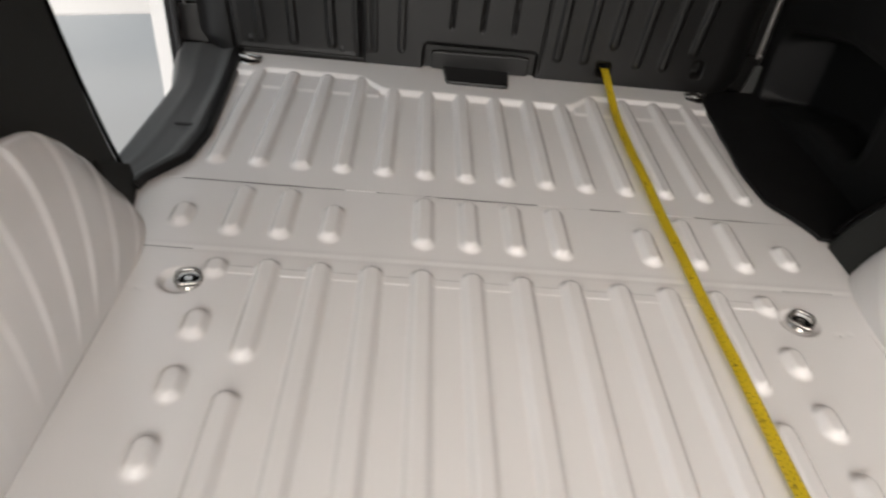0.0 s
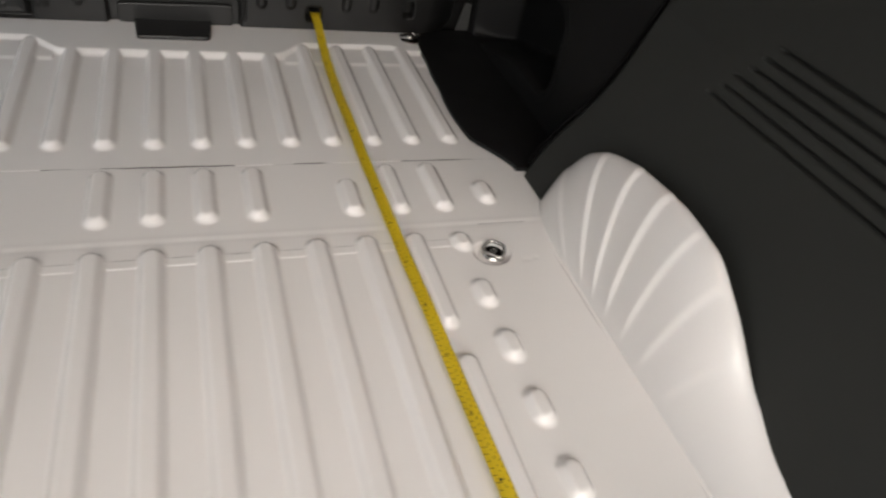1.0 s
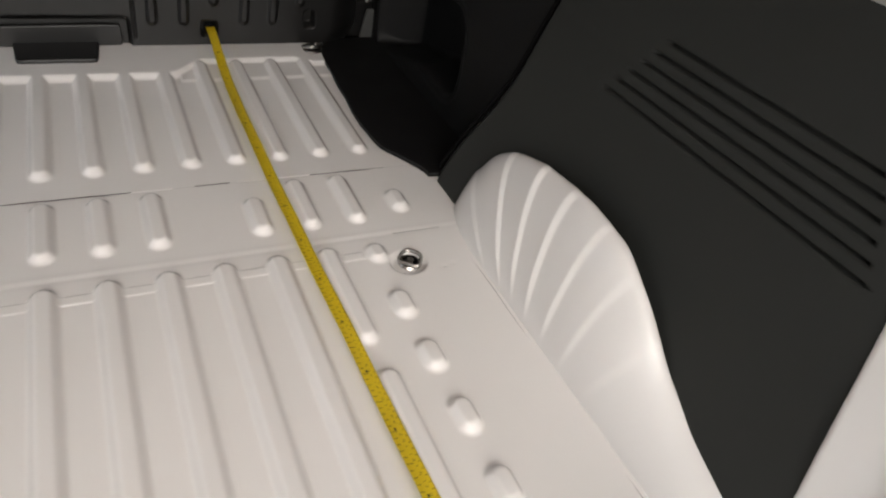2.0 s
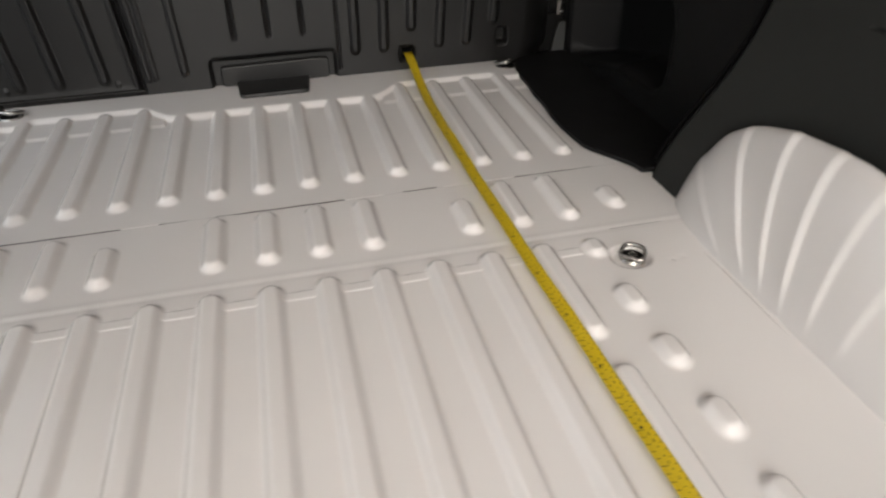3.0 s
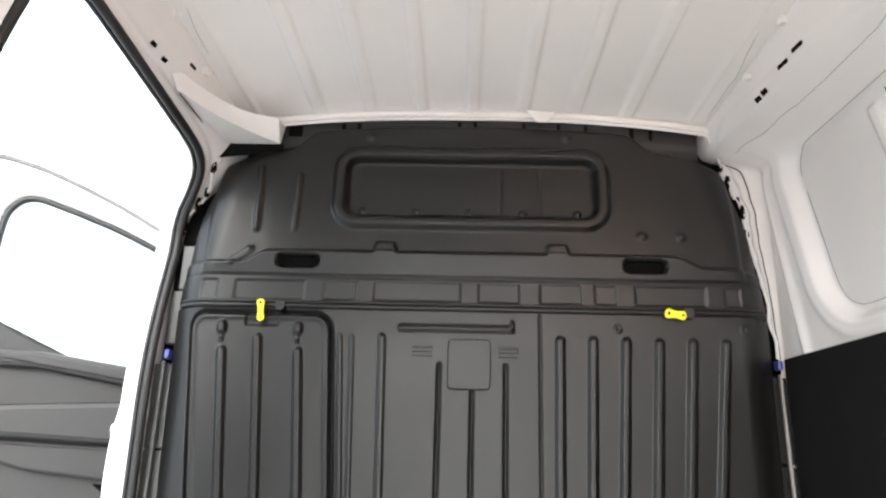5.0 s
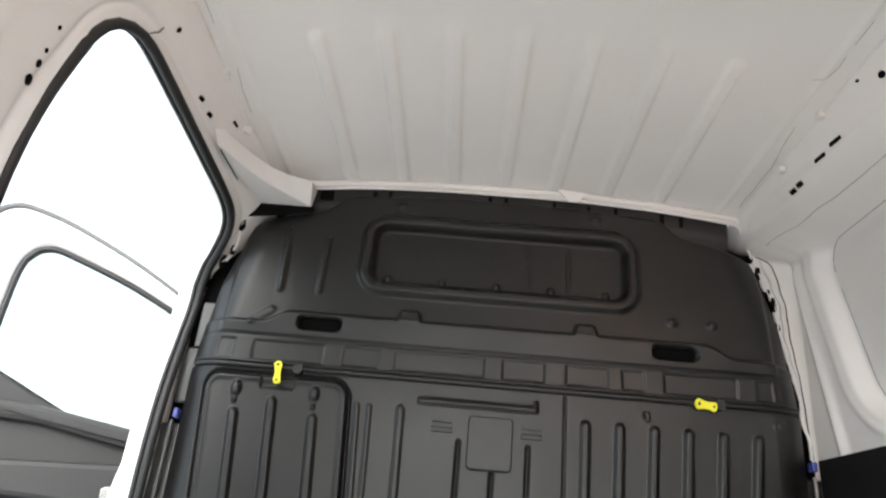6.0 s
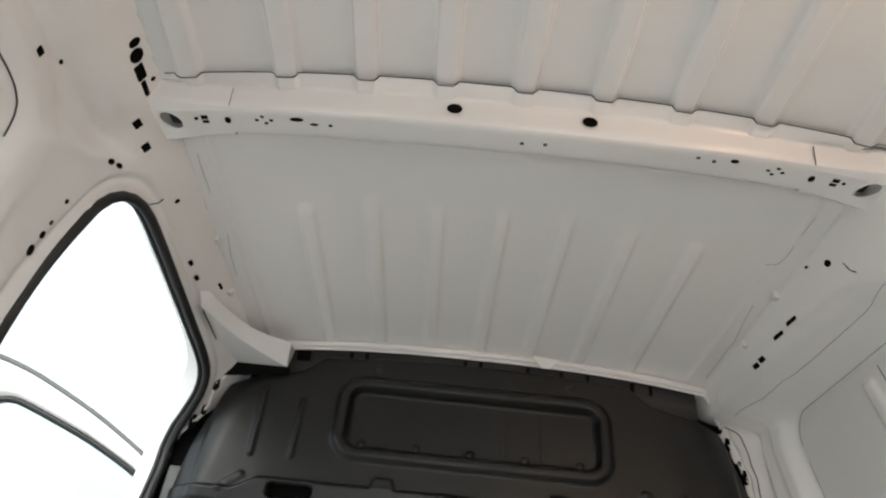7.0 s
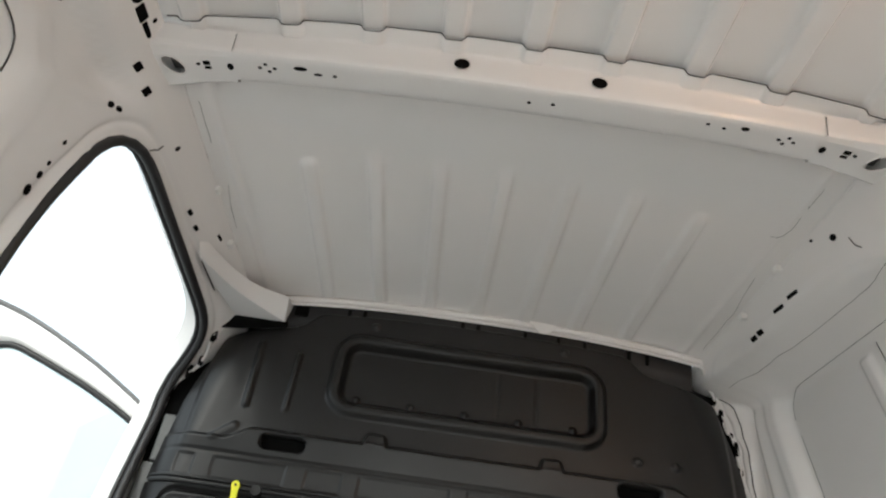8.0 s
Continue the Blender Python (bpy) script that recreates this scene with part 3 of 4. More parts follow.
# pillar flanges beside the bulkhead
for s, nm in ((-1, "front_flange_left"), (1, "front_flange_right")):
    def flange(z, v, s=s):
        ex, ez = roof_edge(np.full_like(z, 0.05))
        zz = np.minimum(z, ez)
        y0 = door_front(z) + 0.010 if s < 0 else np.full_like(z, 0.07)
        xo = side_x(zz, y0, s) + 0.004
        w = 0.004 * np.sin(z * 31) + 0.003 * np.sin(z * 77 + 1)
        xi = np.interp(z, [0.5, 0.577, 0.66, 0.745, 0.826, 0.919, 0.989, 1.05, 1.11, 1.19], [0.757, 0.754, 0.746, 0.736, 0.719, 0.704, 0.689, 0.667, 0.645, 0.628])
        xi = xi + (0.0035 * np.sin(z * 41) + 0.003 * np.sin(z * 97 + 2)) * smooth(0.75, 0.9, z)
        if s < 0:
            xi = xi + (xo - 0.014 - xi) * smooth(1.06, 0.90, z)
        return s * (xo + (xi - xo) * v), y0 + 0.022 * v * (1 - v) * 4 - 0.012 * np.exp(-((v - 0.75) / 0.12) ** 2) + w * v, zz
    ob = put(nm, sheet(nm, np.linspace(-0.02, 1.16, 260), np.linspace(0, 1, 22), flange), PAINT)
    tagged(ob, "white-painted pillar flange beside the black bulkhead", "pillar", kind="structure")
    rnd = random.Random(11 + s)
    zs = np.linspace(0.58 if s > 0 else 0.93, 1.12, 70)
    fx, fy, fz = flange(zs, np.full_like(zs, 0.93))
    gx, gy, gz = flange(zs, np.full_like(zs, 0.40))
    hairline([(float(a), float(b) - 0.001, float(c)) for a, b, c in zip(gx, gy, gz)], ob, 0.0016)
    put("flange_edge", tube([(float(a) + s * 0.0022 * math.sin(c * 63) + rnd.uniform(-0.0012, 0.0012), float(b) - 0.004, float(c)) for a, b, c in zip(fx, fy, fz)], 0.0045, False, 7), PAINT, ob)
    # black plates on the flange, painting the dark of the gaps beside the bulkhead
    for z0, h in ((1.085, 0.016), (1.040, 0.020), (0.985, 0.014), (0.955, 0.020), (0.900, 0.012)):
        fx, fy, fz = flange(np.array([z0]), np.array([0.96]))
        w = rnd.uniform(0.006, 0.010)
        gap_shade = [(float(fx[0]) + w * a + rnd.uniform(-0.002, 0.002), z0 + h * b) for a, b in ((-1, -0.8), (0.2, -1), (1, -0.5), (0.7, 0.9), (-0.3, 1), (-1, 0.3))]
        part("gap_shade", extruded(gap_shade, 0.003, lambda a, b, c, y=float(fy[0]): Vector((a, y - 0.006 + c, b))), HOLESHADE, ob)

# black sheets painting the darkness of the cab behind the bulkhead's gaps
bm = bmesh.new()
box(bm, (-0.62, 0.10, 0.9), (0.62, 0.13, 1.30))
box(bm, (-0.78, 0.10, -0.1), (0.78, 0.13, 0.9))
box(bm, (-0.765, 0.10, 0.9), (-0.62, 0.13, 1.06))
box(bm, (0.62, 0.10, 0.9), (0.765, 0.13, 1.06))
box(bm, (-0.70, 0.10, 1.06), (-0.62, 0.13, 1.16))
box(bm, (0.62, 0.10, 1.06), (0.70, 0.13, 1.16))
tagged(part("cab_backing", bm, HOLESHADE), "added black backing sheets for the unlit cab behind the bulkhead", "backing", kind="structure")

# corner cover under the header, by the sliding door
def curve(points, n):
    """A run of n places along rounded points."""
    p = np.array(points, dtype=float)
    t, k = np.linspace(0, len(p) - 1, n), np.arange(len(p))
    q = np.stack([np.interp(t, k, p[:, c]) for c in range(3)], axis=1)
    for _ in range(6):
        q[1:-1] = (q[:-2] + 2 * q[1:-1] + q[2:]) / 4
    return q


upper = curve([(-0.668, -0.315, 1.140), (-0.654, -0.285, 1.140), (-0.630, -0.207, 1.140), (-0.592, -0.130, 1.140), (-0.543, -0.088, 1.140), (-0.490, -0.068, 1.140)], 21)
lower = curve([(-0.662, -0.275, 1.100), (-0.648, -0.248, 1.100), (-0.612, -0.148, 1.100), (-0.566, -0.086, 1.100), (-0.532, -0.040, 1.100), (-0.500, -0.004, 1.100)], 21)
verts, quads = [], []
for k in range(21):
    verts += [(upper[k][0], 0.0, 1.150), tuple(upper[k]), tuple(lower[k]), (lower[k][0], 0.004, 1.102)]
    if k:
        quads += [(4 * k - 4 + c, 4 * k + c, 4 * k + c + 1, 4 * k - 3 + c) for c in range(3)]
quads.append((80, 81, 82, 83))
cover = put("corner_cover", to_mesh("corner_cover", verts, quads, False), PAINT)
tagged(cover, "white-painted curved corner cover under the roof header", "corner cover")
for face in cover.data.polygons:
    face.use_smooth = True
split = cover.modifiers.new("crease", "EDGE_SPLIT")
split.split_angle = radians(32)
hairline([(-0.660 + 0.002 * k / 8, -0.262 + 0.262 * k / 8, 1.0975) for k in range(9)], cover, 0.0016)

# black plate painting the shade between the corner cover and the bulkhead
gap_shade = rounded([(-0.664, 1.062), (-0.560, 1.074), (-0.492, 1.088), (-0.492, 1.104), (-0.664, 1.104)], 0.006, 3)
part("gap_shade", extruded(gap_shade, 0.004, lambda a, b, c: Vector((a, 0.002 + c, b))), HOLESHADE, cover)


# ---- bulkhead ----
def half_width(z):
    return np.interp(z, [0, 0.04, 0.3, 0.675, 0.80, 0.885, 0.953, 1.018, 1.06, 1.085, 1.14, 1.18], [0.692, 0.716, 0.727, 0.732, 0.719, 0.703, 0.686, 0.665, 0.648, 0.636, 0.614, 0.600])


def roll(x, z):
    """The bulkhead's rounded margin, turning forwards."""
    d = np.maximum(np.abs(x) - half_width(z) + 0.090, 0)
    return 7.2 * d ** 2 * (1 - 0.4 * smooth(0.75, 0.9, z))


def rib(x, z, x0, z0, x1, z1, r, h):
    return h * smooth(r * 1.04, r * 0.32, capsule(x, z, x0, z0, x1, z1))


def groove(x, z, x0, z0, x1, z1, w, h):
    return -h * np.exp(-(capsule(x, z, x0, z0, x1, z1) / w) ** 2)


FLAP_TOP, FLAP_LOW = (-0.675, -0.334), (-0.613, -0.294)


def flap_sides(z):
    t = np.clip((z - 0.02) / 0.635, -0.1, 1.1)
    return FLAP_LOW[0] + (FLAP_TOP[0] - FLAP_LOW[0]) * t, FLAP_LOW[1] + (FLAP_TOP[1] - FLAP_LOW[1]) * t


def flap_inside(x, z, r=0.042):
    """The distance inwards from the flap's rounded border."""
    a, b = flap_sides(z)
    inside = np.minimum(np.minimum(x - a, b - x), np.minimum(z - 0.02, 0.655 - z))
    for cx, s in ((a + r, -1), (b - r, 1)):
        out = (s * (x - cx) > 0) & (z > 0.655 - r)
        inside = np.where(out, r - np.hypot(x - cx, z - 0.655 + r), inside)
    return inside


def lower_face(x, z):
    """How far the lower panel stands proud."""
    d = 0 * x
    d = d - 0.010 * smooth(-0.008, -0.002, flap_inside(x, z))
    d = np.maximum(d, -0.010)
    d = d + rib(x, z, -0.310, 0.60, -0.277, 0.05, 0.008, 0.0040) + rib(x, z, -0.281, 0.60, -0.262, 0.05, 0.007, 0.0036)
    d = d + rib(x, z, -0.209, 0.600, -0.196, 0.06, 0.011, 0.005)
    for x0, z0 in ((-0.071, 0.538), (0.007, 0.477), (0.086, 0.538)):
        d = d + groove(x, z, x0, z0, x0 - 0.002, 0.125, 0.0042, 0.008)
    d = d + rib(x, z, -0.165, 0.625, 0.100, 0.625, 0.009, 0.007)
    d = d + rib(x, z, 0.101, 0.628, 0.101, 0.640, 0.006, 0.007)
    d = d + groove(x, z, 0.168, 0.66, 0.164, 0.03, 0.003, 0.005)
    for k in range(6):
        low = 0.120 if k in (2, 5) else 0.075
        d = d + rib(x, z, 0.214 + 0.0780 * k, 0.600, 0.203 + 0.0692 * k, low, 0.0135, 0.0085)
    q = rrect(x, z, 0.007, 0.038, 0.146, 0.040, 0.012)
    d = d - 0.016 * smooth(0.004, -0.004, q)
    d = d - 0.03 * smooth(0.009, 0.004, rrect(x, z, 0.330, 0.052, 0.012, 0.011, 0.003))
    d = d - 0.03 * smooth(0.006, 0.002, rrect(x, z, 0.575, 0.075, 0.010, 0.016, 0.003))
    for cx, cz in ((0.352, 0.633), (0.650, 0.636)):
        d = d + 0.004 * smooth(0.011, 0.007, np.hypot(x - cx, z - cz)) - 0.005 * smooth(0.006, 0.003, np.hypot(x - cx, z - cz))
    return d


BANDS = ((-0.660, -0.620), (-0.576, -0.405), (-0.358, -0.275), (-0.234, -0.024), (0.020, 0.118), (0.168, 0.268), (0.300, 0.352), (0.398, 0.568), (0.612, 0.650))


def upper_face(x, z):
    d = 0 * x
    for a, b in BANDS:
        d = d - 0.0035 * smooth(0.0012, -0.0012, rrect(x, z, (a + b) / 2, 0.714, (b - a) / 2, 0.023, 0.003))
    # sloping ledge, and the panel set back above it
    low = 0.756 + 0 * x
    top = 0.813 - 0.030 * smooth(0.50, 0.57, np.abs(x))
    d = d + 0.005 * smooth(low - 0.007, low - 0.002, z) * smooth(0.675, 0.655, np.abs(x)) - 0.004 * np.exp(-((z - low + 0.008) / 0.002) ** 2)
    d = d + 0.004 * np.clip((z - low) / (top - low), 0, 1) * smooth(0.675, 0.655, np.abs(x))
    d = d - 0.013 * smooth(top - 0.004, top + 0.005, z) - 0.020 * np.maximum(z - top, 0) / 0.35
    for cx in (-0.212, 0.214):
        d = d + 0.012 * smooth(0.004, -0.004, rrect(x, z, cx, 0.826, 0.028 - 0.4 * np.maximum(z - 0.82, 0), 0.013, 0.004))
    for s in (-1, 1):
        d = d - 0.075 * smooth(0.0015, -0.0025, rrect(x, z, s * 0.427, 0.788, 0.054, 0.0170, 0.0165))
    q = rrect(x, z, -0.002, 0.990, 0.350, 0.111, 0.064)
    d = d + 0.016 * smooth(0.008, -0.010, q) - 0.030 * smooth(-0.022, -0.042, q)
    d = d + groove(x, z, -0.29, 1.075, 0.28, 1.075, 0.003, 0.003)
    for cx in (0.075, 0.175):
        d = d + groove(x, z, cx, 0.93, cx, 1.05, 0.004, 0.002)
    for k in range(5):
        d = d + 0.010 * smooth(0.011, 0.004, np.hypot(x + 0.279 - 0.137 * k, z - 0.926))
    d = d + rib(x, z, -0.541, 0.872, -0.544, 1.040, 0.0100, 0.011) + rib(x, z, -0.443, 0.872, -0.441, 1.020, 0.0090, 0.010)
    for cx, cz in ((-0.264, 1.135), (0.245, 1.138), (0.425, 0.866), (0.521, 0.866)):
        d = d + 0.008 * smooth(0.012, 0.005, np.hypot((x - cx) * 0.8, z - cz))
    d = d + rib(x, z, -0.592, 0.785, -0.552, 0.815, 0.014, 0.005)
    return d


bulkhead = empty("bulkhead", "black grained plastic bulkhead closing off the cab", "bulkhead")


def lower_place(u, z):
    x = u * half_width(z)
    return x, 0.0 - lower_face(x, z) + roll(x, z), z


def upper_place(u, v):
    z = 0.678 + 0.502 * v
    x = u * half_width(z)
    top = 1.182 - 0.020 * (np.abs(x) / 0.42).clip(0, 1) ** 2 - 0.050 * smooth(0.40, 0.475, np.abs(x)) - 0.23 * np.maximum(np.abs(x) - 0.475, 0)
    z = np.minimum(z, top)
    edge = smooth(top - 0.014, top, z)
    return x, 0.0 - upper_face(x, z) + roll(x, z) + 0.018 * edge, z


put("lower_panel", sheet("lower_panel", np.linspace(-1, 1, 801), steps((0.0, 0.004), 0.668), lower_place), PLASTIC, bulkhead)
put("upper_panel", sheet("upper_panel", np.linspace(-1, 1, 401), np.linspace(0, 1, 141), upper_place), PLASTIC, bulkhead)
bead = [(x, -0.004 + float(roll(np.array(x), np.array(0.673))), 0.673) for x in np.linspace(-0.712, 0.712, 61)]
put("joint_bead", tube(bead, 0.0065, False, 8), PLASTIC, bulkhead)
put("upper_bead", tube([(x, y - 0.001, z + 0.010) for x, y, z in bead], 0.004, False, 8), PLASTIC, bulkhead)


def flap_face(x, z):
    d = 0.004 + 0 * x
    inside = flap_inside(x, z)
    d = d - 0.016 * smooth(0.008, -0.002, inside)
    d = d + 0.003 * np.exp(-((inside - 0.010) / 0.006) ** 2)
    for (x0, x1), z0 in (((-0.589, -0.545), 0.560), ((-0.506, -0.465), 0.591), ((-0.407, -0.370), 0.560)):
        d = d + rib(x, z, x0, z0, x1, 0.06, 0.0140, 0.0100)
    for x0 in (-0.594, -0.411):
        d = d + rib(x, z, x0, 0.622, x0, 0.612, 0.014, 0.010)
        d = d + 0.010 * smooth(0.008, 0.003, np.hypot(x - x0, z - 0.590)) - 0.008 * smooth(0.004, 0.001, np.hypot(x - x0, z - 0.590))
    d = d - 0.007 * smooth(0.003, -0.003, rrect(x, z, -0.500, 0.640, 0.040, 0.016, 0.004))
    for cx, cz in ((-0.575, 0.052), (-0.345, 0.045)):
        d = d + 0.004 * smooth(0.007, 0.003, np.hypot(x - cx, z - cz))
    return d


def flap_place(u, z):
    a, b = flap_sides(z)
    x = a + (b - a) * u
    return x, -flap_face(x, z) + roll(x, z) * 0.6, z


put("flap", sheet("flap", np.linspace(0, 1, 241), steps((0.02, 0.0045), 0.655), flap_place), PLASTIC, bulkhead)
for s in (-1, 1):
    ox, oz = s * 0.427, 0.788
    bm = extruded(rounded([(ox - 0.0525, oz - 0.0155), (ox + 0.0525, oz - 0.0155), (ox + 0.0525, oz + 0.0155), (ox - 0.0525, oz + 0.0155)], 0.015, 6), 0.004, lambda a, b, c: Vector((a, 0.020 + c, b)))
    # black plate set into the recess, painting the slot's shade
    part("slot_shade", bm, HOLESHADE, bulkhead, "black plate painting the shade inside the slot")
bm = extruded(rounded([(-0.052, 0.482), (0.050, 0.482), (0.050, 0.600), (-0.052, 0.600)], 0.014, 5), 0.012, lambda a, b, c: Vector((a, -0.010 + c, b)), 0.003)
part("square_cover", bm, PLASTIC, bulkhead)
bm = extruded(rounded([(-0.118, 0.012), (0.136, 0.012), (0.136, 0.060), (0.100, 0.062), (-0.118, 0.058)], 0.008, 3), 0.010, lambda a, b, c: Vector((a, 0.003 + c, b)), 0.003)
part("sill_block", bm, PLASTIC, bulkhead, "dark grey moulded block in the bulkhead's lower notch")
bm = extruded(rounded([(-0.086, 0.01), (0.086, 0.01), (0.078, -0.088), (-0.078, -0.088)], [0.004, 0.004, 0.012, 0.012], 3), 0.016, lambda a, b, c: Vector((a, b, 0.006 + c)), 0.004)
part("floor_tab", bm, PLASTIC, bulkhead)
for cx in (-0.112, 0.092):
    for k in range(3):
        bm = bmesh.new()
        box(bm, (cx - 0.024, -0.0035, 0.558 + 0.0105 * k), (cx + 0.024, 0.003, 0.563 + 0.0105 * k), 0.0012)
        part("vent_slat", bm, PLASTIC, bulkhead)
def top_strip(x, v):
    """The dark moulding between the bulkhead's top edge and the roof header."""
    return x, 0.036 - 0.004 * smooth(0.35, 0.45, v) + 0.0 * x, 1.085 + (float(roof_z(np.array(0.0), np.array(0.02))) - 0.055 * (np.abs(x) / 0.64) ** 2.4 - 1.095) * v


put("top_moulding", sheet("top_moulding", np.linspace(-0.515, 0.590, 60), np.linspace(0, 1, 12), top_strip), RUBBER, bulkhead)
# clips and slots along the top edge
for cx, w in ((-0.470, 0.018), (-0.342, 0.005), (-0.301, 0.005), (-0.034, 0.005), (0.008, 0.005), (0.137, 0.004), (0.228, 0.004), (0.30, 0.004), (0.42, 0.005), (0.47, 0.004)):
    zt = 1.172 - 0.03 * (cx / 0.6) ** 2
    bm = extruded(rounded([(cx - w, zt - 0.014), (cx + w, zt - 0.014), (cx + w, zt + 0.014), (cx - w, zt + 0.014)], 0.003, 2), 0.012, lambda a, b, c: Vector((a, 0.026 + c, b)), 0.002)
    part("top_clip", bm, HOLESHADE, bulkhead)


def latch(m):
    th = empty("latch", "bright yellow plastic bulkhead latch", "latch", "yellow latches on the bulkhead")
    out = []
    for k in range(9):
        t = math.pi * k / 8
        out.append((0.0125 * math.cos(t), 0.021 + 0.0125 * math.sin(t)))
    out += [(-0.009, 0.004), (-0.009, -0.010)]
    for k in range(9):
        t = math.pi + math.pi * k / 8
        out.append((0.0115 * math.cos(t), -0.024 + 0.0115 * math.sin(t)))
    out += [(0.009, -0.010), (0.009, 0.004)]
    lever = part("lever", extruded(out, 0.008, lambda a, b, c: Vector((a, -c, b)), 0.0015), LATCH, th)
    for z, r in ((0.021, 0.0040), (-0.024, 0.0032)):
        part("rivet", extruded(spot(0, z, r, r, 12), 0.002, lambda a, b, c: Vector((a, -0.007 - c, b))), INK, lever)
    th.matrix_basis = m
    return th


latch(pose(-0.503, -0.008, 0.660, 0, -4, 0) @ Matrix.Diagonal((0.78, 1, 0.80, 1)))
latch(pose(0.486, -0.008, 0.668, 0, -82, 0) @ Matrix.Diagonal((1.0, 1, 0.74, 1)))
for cx in (-0.458, 0.52):
    bm = bmesh.new()
    bmesh.ops.create_cone(bm, cap_ends=True, segments=16, radius1=0.016, radius2=0.012, depth=0.02, matrix=pose(cx, -0.004, 0.672, 90))
    part("latch_boss", bm, PLASTIC, bulkhead, soft=False)

# blue clips by the pillars
for x, z in ((-0.737, 0.555), (0.742, 0.560)):
    bm = bmesh.new()
    box(bm, (x - 0.006, 0.034, z - 0.011), (x + 0.006, 0.062, z + 0.011), 0.003)
    tagged(part("wiring_clip", bm, BLUE), "small blue plastic wiring clip on the pillar", "clip", "blue clips beside the bulkhead")
# grey pillar lining between bulkhead and seal
for s in (-1, 1):
    lining = empty("pillar_lining", "dark grey plastic pillar lining beside the bulkhead", "pillar lining")
    for z0, z1 in ((0.00, 0.10), (0.104, 0.33), (0.334, 0.535)) + (((0.585, 0.72), (0.724, 0.84)) if s < 0 else ()):
        bm = bmesh.new()
        wide = 0.768 if s > 0 else 0.778 if z1 < 0.55 else 0.762 if z1 < 0.73 else 0.745
        box(bm, (min(s * 0.700, s * wide), 0.068, z0), (max(s * 0.700, s * wide), 0.083, z1), 0.004)
        part("cover", bm, (DOORTRIM if z0 < 0.05 else SILL) if s < 0 else PLASTIC, lining)
    bm = bmesh.new()
    box(bm, (min(s * 0.744, s * 0.753), 0.050, 0.10), (max(s * 0.744, s * 0.7505), 0.061, 0.54), 0.002)
    part("edge_strip", bm, SEALANT if s > 0 else SILL, lining)
    if s > 0:
        part("corner_tab", extruded(rounded([(0.745, 0.085), (0.768, 0.085), (0.782, 0.0), (0.728, 0.0)], 0.004, 2), 0.006, lambda a, b, c: Vector((a, 0.042 + c, b)), 0.001), SILL, lining, "grey plastic corner tab")


# ---- trim panels along the sides ----
def trim_x(z):
    return np.interp(z, [-0.02, 0.0, 0.08, 0.20, 0.40, 0.575, 0.60], [0.648, 0.650, 0.672, 0.700, 0.735, 0.752, 0.757])


def trim_front(z):
    return -0.640 - 0.10 * smooth(0.0, 0.30, z) - 0.06 * smooth(0.2, 0.58, z)


def trim_place(side):
    def f(u, z):
        yf = trim_front(z) if side > 0 else -0.628 - 0.045 * smooth(0.32, 0.58, z)
        y = yf + (-1.550 + 0.225 * z - yf) * u
        x = trim_x(z)
        cut = 0 * y
        for k in range(6):
            zz = 0.347 + 0.0195 * k
            y0 = -0.957 - 0.0145 * k
            cut = np.maximum(cut, smooth(0.0036, 0.0020, capsule(y, z, y0, zz, -1.40 + 0.01 * k, zz + 0.002)))
        x = x + 0.010 * cut
        x = x + 0.10 * np.maximum(0.02 - u, 0) / 0.02 * 0.12
        return side * x, y, z
    return f


for s, nm in ((1, "side_trim_right"), (-1, "side_trim_left")):
    us = steps((0, 0.002), (0.06, 0.008), 1.0)
    ob = put(nm, sheet(nm, us, steps((-0.02, 0.01), (0.335, 0.0010), (0.455, 0.01), 0.577), trim_place(s)), TRIM)
    tagged(ob, "dark grey fibre side trim board with slotted vents", "side trim")
    # return of its front edge
    def ret(v, z, s=s):
        x, y, zz = trim_place(s)(np.zeros_like(z), z)
        return x + s * (0.004 + 0.10 * v), y + 0.010 * v, z
    # black tube painting the shadow line along the board's front edge
    gap_shade = [(s * (float(trim_x(z)) + 0.010), float(trim_front(z) if s > 0 else -0.628 - 0.045 * smooth(0.32, 0.58, z)) + 0.006, float(z)) for z in np.linspace(0.02, 0.57, 30)]
    put("edge_shade", tube(gap_shade, 0.0045, False, 6), HOLESHADE, ob)
    put("edge_return", sheet("edge_return", np.linspace(0, 1, 8), steps((-0.02, 0.01), 0.577), ret), TRIM, ob)

# the left board's foot, bent in over the front of the arch
def foot_place(u, v):
    top = np.stack([-0.655 - 0.015 * u, -0.628 - 0.085 * u, 0.045 + 0.055 * u], axis=-1)
    low = np.stack([-0.648 + 0.034 * u, -0.626 - 0.136 * u, -0.004 + 0.004 * u], axis=-1)
    p = low + (top - low) * (v ** 0.9)[..., None]
    return p[..., 0], p[..., 1], p[..., 2]


foot_part = put("foot", sheet("foot", np.linspace(0, 1, 16), np.linspace(0, 1, 10), foot_place), TRIM, bpy.data.objects["side_trim_left"])
thick(foot_part, 0.004)

# rear pillar foot, white metal behind the trim
for s in (-1, 1):
    def foot(y, z, s=s):
        return s * (0.668 + 0.070 * smooth(0.0, 0.5, z) + 0.05 * smooth(-1.520 + 0.234 * z, -1.500 + 0.234 * z, y) - 0.012 * np.exp(-((y + 1.56) / 0.012) ** 2) - 0.012 * np.exp(-((y + 1.66) / 0.03) ** 2)), y, z
    ob = put("rear_pillar_right" if s > 0 else "rear_pillar_left", sheet("pillar", np.linspace(-1.95, -1.40, 140), np.linspace(-0.02, 0.60, 60), foot), PAINT)
    tagged(ob, "white-painted steel rear pillar foot", "pillar", kind="structure")


